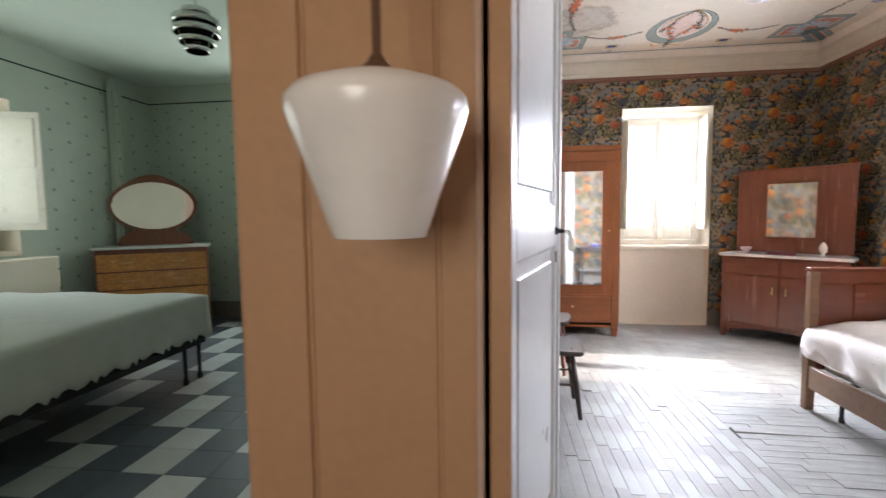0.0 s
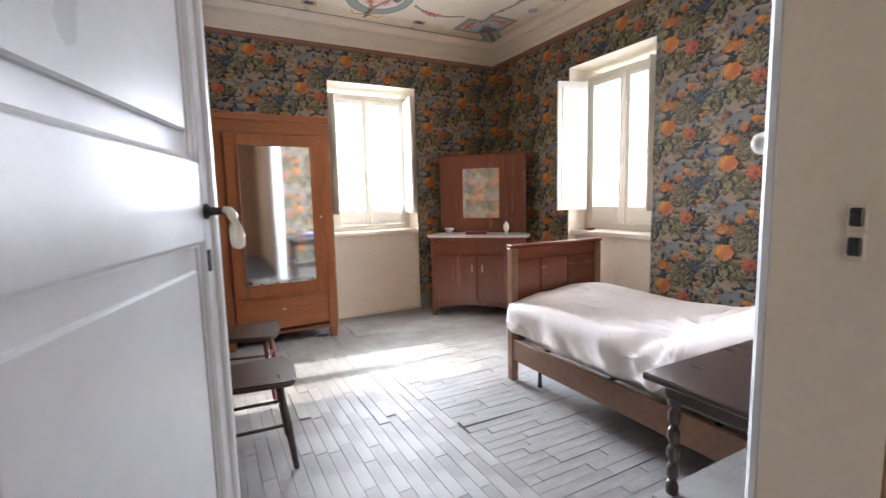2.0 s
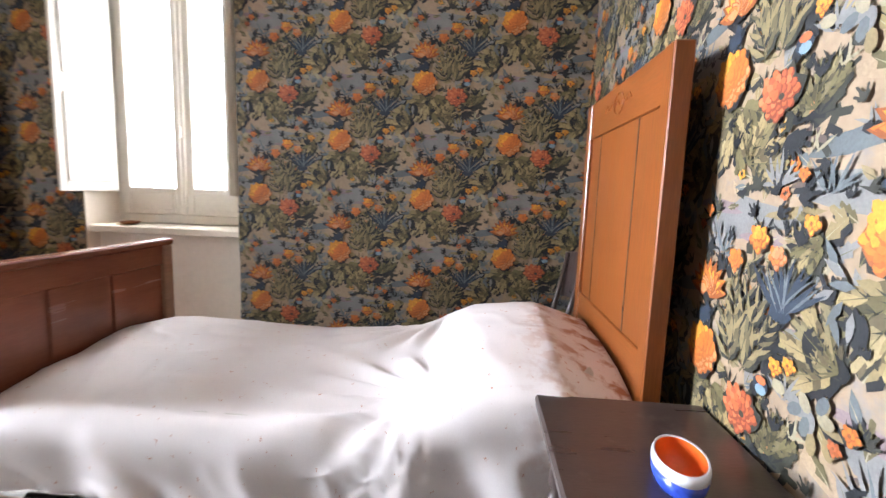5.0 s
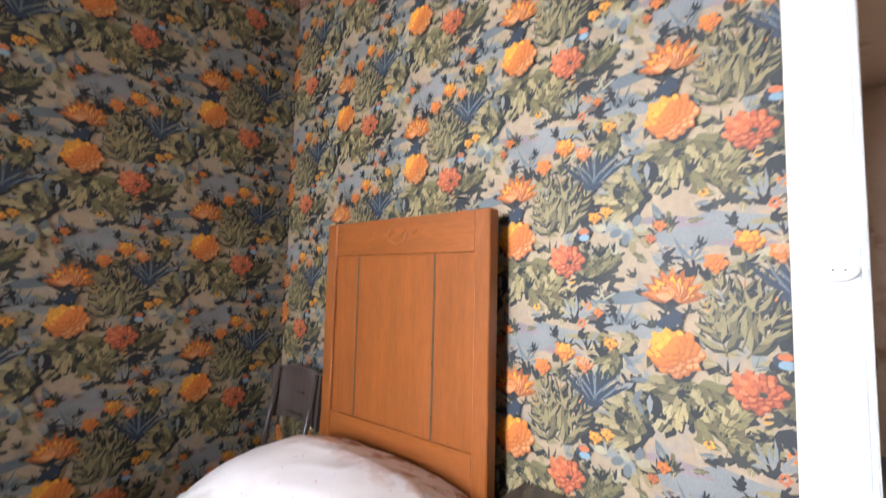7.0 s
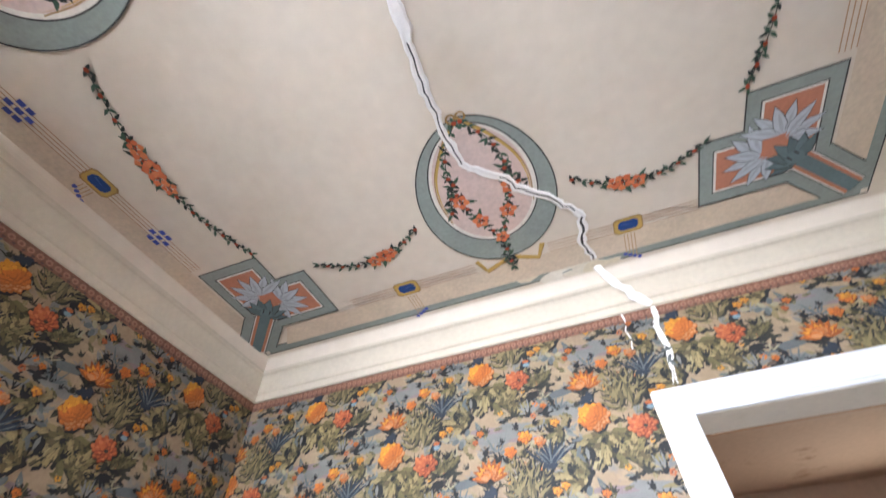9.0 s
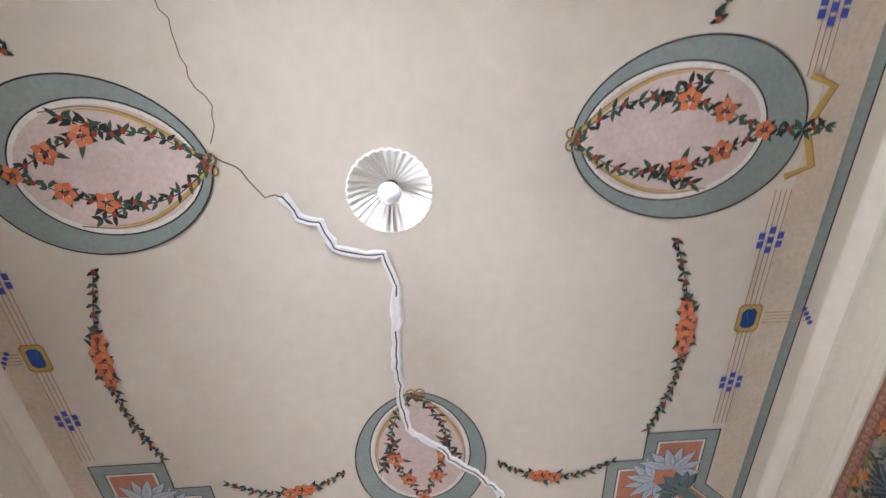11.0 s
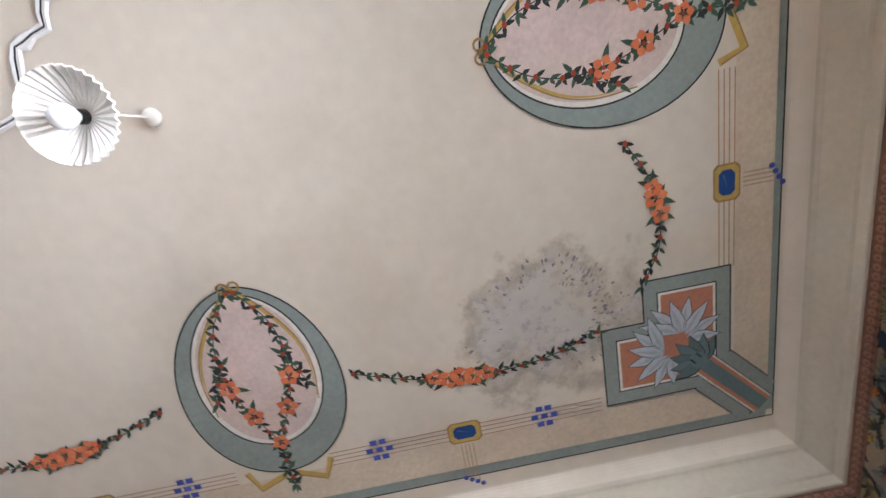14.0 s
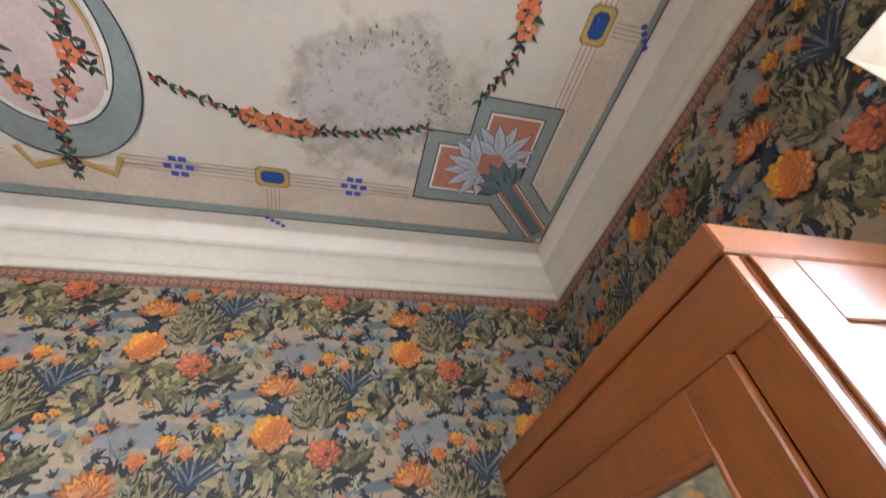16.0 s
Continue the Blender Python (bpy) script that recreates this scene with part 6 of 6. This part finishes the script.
# ---- corridor lamp ----
def corridor_lamp():
    root = thing("hanging_lamp", Matrix.Translation((0.263, -0.805, 0.0)), "white glass cone pendant lamp on a brown cord in the corridor", "lamp")
    bm = bmesh.new()
    prof = [(0.060, 0.0005), (0.0605, 0.0), (0.0640, 0.0), (0.0648, 0.0005), (0.0652, 0.002), (0.070, 0.016), (0.095, 0.091), (0.118, 0.156), (0.1245, 0.177), (0.1235, 0.191), (0.114, 0.203), (0.080, 0.217), (0.040, 0.229), (0.020, 0.233),
            (0.020, 0.227), (0.078, 0.211), (0.112, 0.196), (0.119, 0.179), (0.090, 0.091), (0.060, 0.007)]
    lathe(bm, [(1.24 * r, 1.312 + 1.20 * z) for r, z in prof], 48)
    part("shade", bm, M_SHADE, root, "white opal glass shade with a chipped shoulder", True)
    bm = bmesh.new()
    lathe(bm, [(0.026, 1.588), (0.027, 1.600), (0.016, 1.610), (0.010, 1.622)], 16)
    part("cap", bm, M_CORD, root, "dark brown cap")
    bm = bmesh.new()
    tube(bm, [(0, 0, 1.618), (0.001, 0, 2.4), (0, 0, 3.203)], 0.008, 8)
    part("cord", bm, M_CORD, root, "brown cloth cord")


corridor_lamp()


# ---- skirting ----
def skirting(name, a, b):
    single(name, new_box(a, b, 0.003), M_BASE, "grey-brown painted skirting", "baseboard", "structure")


M_BASE = material("grey_brown_skirting", (0.20, 0.17, 0.145), 0.5, vary=0.15, scale=4, fine=40, bump=0.08)
for k, (a, b) in enumerate((((XW, YN - 0.016, 0), (WIN_N[0], YN, 0.17)), ((WIN_N[1], YN - 0.016, 0), (XE, YN, 0.17)), ((XE - 0.016, WIN_E[1], 0), (XE, YN - 0.016, 0.17)), ((XE - 0.016, YS, 0), (XE, WIN_E[0], 0.17)),
                            ((1.86, YS, 0), (XE - 0.016, YS + 0.016, 0.17)), ((XW, YS + 0.016, 0), (XW + 0.016, YN - 0.016, 0.17)))):
    skirting("baseboard", a, b)

# ---- the far bedroom seen through the other doorway ----
def far_bedroom():
    # papered faces
    walls = thing("wallpaper_far_bedroom", Matrix.Identity(4), "pale green wallpaper with small sprigs", "wallpaper", "", "structure")
    for a, b in (((-4.2, YN - 0.004, 0.0), (-2.9, YN, 3.1)), ((-2.9, YN - 0.004, 2.55), (-1.9, YN, 3.1)), ((-2.9, YN - 0.004, 0.0), (-1.9, YN, 0.9)), ((-1.9, YN - 0.004, 0.0), (-0.04, YN, 3.1)),
                 ((-4.2, YS, 0.0), (-4.196, 1.3, 3.1)), ((-4.2, 1.3, 2.5), (-4.196, 2.25, 3.1)), ((-4.2, 1.3, 0.0), (-4.196, 2.25, 1.0)), ((-4.2, 2.25, 0.0), (-4.196, YN - 0.004, 3.1)), ((-0.044, YS, 0.0), (-0.04, YN - 0.004, 3.1))):
        part("paper", new_box(a, b), M_GREENPAPER, walls)
    f = Flat()
    rng = random.Random(8)
    for i in range(24):
        for j in range(14):
            x, y = 0.1 + 0.19 * i, 0.25 + 0.20 * j + (0.10 if i % 2 else 0)
            for k in range(5):
                f.leaf(x, y, rng.uniform(0.015, 0.03), 0.010, k * 1.3 + rng.uniform(-0.3, 0.3), ((0.13, 0.17, 0.13), (0.22, 0.25, 0.2), (0.25, 0.14, 0.12))[k % 3], 1)
    tri, col, lay = f.arrays()
    t, c, l = clip_flat(tri, col, lay, [(0.02, 0.1, 1.28, 2.84), (2.32, 0.1, 4.1, 2.84)])
    flat_object("sprigs", t, c, l, lambda u, v, h: np.stack((-4.2 + u, YN - 0.004 - h, v), 1), M_SPRIG, walls, "", 0.0006, 0.0002, "stuff")
    t, c, l = clip_flat(tri, col, lay, [(0.02, 0.1, 1.6, 2.84), (2.6, 0.1, 4.28, 2.84)])
    flat_object("sprigs", t, c, l, lambda u, v, h: np.stack((-4.196 + h, YS + u, v), 1), M_SPRIG, walls, "", 0.0006, 0.0002, "stuff")
    bm = bmesh.new()
    box(bm, (-4.19, YN - 0.012, 2.86), (-0.05, YN - 0.0045, 2.875))
    box(bm, (-4.195, YS, 2.86), (-4.188, YN - 0.012, 2.875))
    single("border_line", bm, M_IRON, "thin dark border line under the ceiling", "trim", "structure")
    bm = bmesh.new()
    box(bm, (-4.18, YN - 0.02, 0.0), (-0.05, YN - 0.0045, 0.22), 0.004)
    box(bm, (-4.195, YS, 0.0), (-4.175, YN - 0.02, 0.22), 0.004)
    single("baseboard_far_bedroom", bm, M_BASE, "dark skirting of the far bedroom", "baseboard", "structure")
    single("chimney_breast", new_box((-4.195, 3.32, 0.0), (-4.08, 3.47, 3.02), 0.03, 2), M_GREENPAPER, "papered chimney flue on the bedroom wall", "wall", "structure")
    single("parapet_far_bedroom", new_box((-4.195, 1.1, 0.0), (-4.0, 2.45, 0.98), 0.01), M_PLASTER, "white ledge under the bedroom window", "wall", "structure")


far_bedroom()


def chest_of_drawers():
    m = pose(-3.50, 3.10, 0, 0, 0, 33)
    root = thing("chest_of_drawers", m, "honey burl wooden chest of drawers with a stone top", "chest of drawers")
    w, d, h = 0.56, 0.46, 1.03
    part("body", new_box((-w, 0.012, 0.10), (w, d, h - 0.03), 0.005), M_MAHO, root)
    part("top", new_box((-w - 0.02, -0.015, h - 0.028), (w + 0.02, d + 0.0, h), 0.006), M_MARBLE, root, "grey stone top")
    for k in range(4):
        z = 0.13 + k * 0.208
        dr = part("drawer", new_box((-w + 0.02, -0.006, z), (w - 0.02, 0.014, z + 0.195), 0.006), M_BURL, root)
        for x in (-0.25, 0.25):
            bm = bmesh.new()
            tube(bm, [(x - 0.06, -0.007, z + 0.10), (x - 0.05, -0.028, z + 0.10), (x + 0.05, -0.028, z + 0.10), (x + 0.06, -0.007, z + 0.10)], 0.005, 6)
            part("handle", bm, M_BRASS, dr)
    for x in (-w, w - 0.06):
        for y in (0.012, d - 0.06):
            part("foot", new_box((x, y, 0), (x + 0.06, y + 0.06, 0.10), 0.004), M_MAHO, root)
    mr = thing("oval_mirror", m @ Matrix.Translation((0, 0.30, h + 0.0005)), "oval dressing mirror with a carved wooden frame on the chest", "mirror")

    def disc(rx, rz, y0, y1, zc, crest=0.0):
        bm = bmesh.new()
        n = 40
        prism(bm, [(rx * math.cos(2 * math.pi * i / n), zc + (rz + (crest * max(0, math.sin(2 * math.pi * i / n)) ** 6)) * math.sin(2 * math.pi * i / n)) for i in range(n)], 1, y0, y1)
        return bm
    part("frame", disc(0.46, 0.315, 0.0, 0.025, 0.47, 0.06), M_MAHO, mr)
    part("glass", disc(0.42, 0.28, -0.006, -0.001, 0.47), M_MIRROR, mr)
    bm = bmesh.new()
    prism(bm, [(-0.40, 0.0), (0.40, 0.0), (0.36, 0.10), (0.20, 0.19), (-0.20, 0.19), (-0.36, 0.10)], 1, 0.026, 0.05)
    part("base", bm, M_MAHO, mr)


chest_of_drawers()


def far_bed():
    root = thing("double_bed", Matrix.Translation((0.09, 0.03, 0.0)), "iron-legged double bed in the far bedroom", "bed")
    part("frame", new_box((-4.0, 0.10, 0.30), (-2.10, 1.84, 0.36), 0.006), M_IRON, root)
    part("mattress", new_box((-3.98, 0.12, 0.362), (-2.12, 1.82, 0.655), 0.06, 3), M_TICK, root, "", True)
    for x in (-3.9, -2.14):
        for y in (0.2, 1.63, 1.80):
            bm = bmesh.new()
            lathe(bm, [(0.018, 0), (0.022, 0.03), (0.014, 0.06), (0.016, 0.30)], 10, Matrix.Translation((x, y, 0)))
            part("leg", bm, M_IRON, root, "", True)
    bm = bmesh.new()
    rng = random.Random(6)
    nx, ny = 60, 60
    rows = []
    for j in range(ny + 1):
        row = []
        for i in range(nx + 1):
            u, v = -1 + 2 * i / nx, -1 + 2 * j / ny
            fx, fy = 0.76, 0.76
            x = -3.05 + 0.955 * max(-1, min(1, u / fx))
            y = 0.97 + 0.885 * max(-1, min(1, v / fy))
            sx, sy = max(0, (abs(u) - fx) / (1 - fx)), max(0, (abs(v) - fy) / (1 - fy))
            s = max(sx, sy)
            fold = 0.015 * math.sin(22 * (x + y)) * s
            z = 0.70 + 0.008 * math.sin(7 * x + 3 * y) - 0.34 * s - 0.03 * min(1, max(abs(u) / fx, abs(v) / fy)) ** 6
            x += (1 if u > 0 else -1) * (0.015 + fold) * (sx > 0)
            y += (1 if v > 0 else -1) * (0.015 + fold) * (sy > 0)
            row.append(bm.verts.new((x, y, z + 0.02 * s * math.sin(60 * (x - y)))))
        rows.append(row)
    for a, b in zip(rows, rows[1:]):
        for i in range(nx):
            bm.faces.new((a[i], a[i + 1], b[i + 1], b[i]))
    ob = single("bedspread", bm, M_COVER2, "pale fringed bedspread hanging over the far bed", "bedspread", "", True, Matrix.Translation((0.09, 0.03, 0.035)))
    sol = ob.modifiers.new("thickness", "SOLIDIFY")
    sol.thickness = 0.004


far_bed()


def chrome_lamp():
    root = thing("ring_lamp", Matrix.Translation((-1.86, 1.75, 0)), "chrome and glass tiered pendant lamp in the far bedroom", "lamp")
    for r, z in ((0.10, 2.93), (0.165, 2.86), (0.165, 2.79), (0.13, 2.72), (0.09, 2.66)):
        bm = bmesh.new()
        lathe(bm, [(r - 0.012, z - 0.022), (r, z - 0.022), (r + 0.004, z), (r, z + 0.022), (r - 0.012, z + 0.022), (r - 0.012, z - 0.022)], 28)
        part("ring", bm, M_CHROME, root, "", True)
    bm = bmesh.new()
    tube(bm, [(0, 0, 2.64), (0, 0, 3.10)], 0.012, 8)
    for a in range(3):
        tube(bm, [(0.16 * math.cos(a * 2.1), 0.16 * math.sin(a * 2.1), 2.86), (0, 0, 2.90)], 0.004, 6)
        tube(bm, [(0.085 * math.cos(a * 2.1), 0.085 * math.sin(a * 2.1), 2.66), (0.16 * math.cos(a * 2.1), 0.16 * math.sin(a * 2.1), 2.82)], 0.004, 6)
    part("stem", bm, M_CHROME, root)
    bm = bmesh.new()
    lathe(bm, [(0.0, 2.67), (0.05, 2.69), (0.06, 2.75), (0.05, 2.82), (0.0, 2.84)], 16)
    part("glass_core", bm, M_SHADE, root, "", True)


chrome_lamp()

# ---- floors, piece by piece ----
def far_tiles():
    """Cement tiles: each a thin square with a fine joint."""
    s = 0.25
    bm = new_box((-s / 2 + 0.0015, -s / 2 + 0.0015, -0.008), (s / 2 - 0.0015, s / 2 - 0.0015, 0.0), 0.001)
    dark = make_mesh("tile", bm, M_TILE_D)
    bm = new_box((-s / 2 + 0.0015, -s / 2 + 0.0015, -0.008), (s / 2 - 0.0015, s / 2 - 0.0015, 0.0), 0.001)
    light = make_mesh("tile", bm, M_TILE_L)
    for i in range(16):
        for j in range(17):
            x, y = -0.17 - s * i, -0.39 + s * j
            if y > YN - 0.1 or x < -4.1:
                continue
            ob = new("tile", light if (i + 2 * j) % 5 in (0, 3) else dark)
            ob.parent = floor_bedroom
            ob.location = (x, y, 0.0005)


far_tiles()


def parquet():
    """Long strips: those west of the seam run north-south, the others east-west, meeting in a toothed line."""
    rng = random.Random(12)
    L, Wd, gap = 0.42, 0.066, 0.0013
    seam = 1.86
    planks = []
    n = 0
    x = XW
    while x < seam + 0.02:
        y = YS - 0.2 + rng.uniform(-L, 0)
        while y < YN:
            planks.append((x, x + Wd, max(y, YS - 0.2), min(y + L, YN), 0))
            y += L
        x += Wd
    edge = x
    y = YS - 0.2
    k = 0
    while y < YN:
        xx = edge - rng.uniform(0, L)
        while xx < XE:
            a, b = max(xx, edge), min(xx + L, XE)
            if b - a > 0.03:
                planks.append((a, b, y, min(y + Wd, YN), 1))
            xx += L
        y += Wd
        k += 1
    near = [p for p in planks if p[0] > 1.0 and p[1] < 2.6 and -0.3 < p[2] < 2.0]
    far = [p for p in planks if p not in near]
    near, more = near[:300], near[300:]
    far += more
    cache = {}
    for a, b, c, d, k in near:
        if b - a < 0.01 or d - c < 0.01:
            continue
        key = (round(b - a, 3), round(d - c, 3))
        if key not in cache:
            w, l = key
            bm = new_box((-w / 2 + gap / 2, -l / 2 + gap / 2, -0.011), (w / 2 - gap / 2, l / 2 - gap / 2, 0.0), 0.0008)
            cache[key] = make_mesh("plank", bm, M_PLANK)
        ob = new("plank", cache[key])
        ob.parent = floor
        up = rng.random() < 0.05
        lift = rng.uniform(-0.001, 0.001) + (0.006 if up else 0)
        ob.matrix_basis = pose((a + b) / 2, (c + d) / 2, lift, rng.gauss(0, 0.9 if up else 0.15), rng.gauss(0, 0.9 if up else 0.15), rng.gauss(0, 0.6 if up else 0.10))
    vs, fs = [], []
    for a, b, c, d, k in far:
        if b - a < 0.01 or d - c < 0.01:
            continue
        z = rng.uniform(-0.0015, 0.0015)
        o = len(vs)
        a, b, c, d = a + gap / 2, b - gap / 2, c + gap / 2, d - gap / 2
        vs += [(a, c, -0.011), (b, c, -0.011), (b, d, -0.011), (a, d, -0.011), (a, c, z), (b, c, z + rng.uniform(-0.001, 0.001)), (b, d, z), (a, d, z + rng.uniform(-0.001, 0.001))]
        fs += [(o + 4, o + 5, o + 6, o + 7), (o, o + 1, o + 5, o + 4), (o + 1, o + 2, o + 6, o + 5), (o + 2, o + 3, o + 7, o + 6), (o + 3, o, o + 4, o + 7)]
    me = bpy.data.meshes.new("planks")
    me.from_pydata(vs, [], fs)
    me.materials.append(M_PLANK)
    ob = new("planks", me)
    ob.parent = floor
    tagged(ob, "grey worn parquet strips", "", "", "stuff")


parquet()
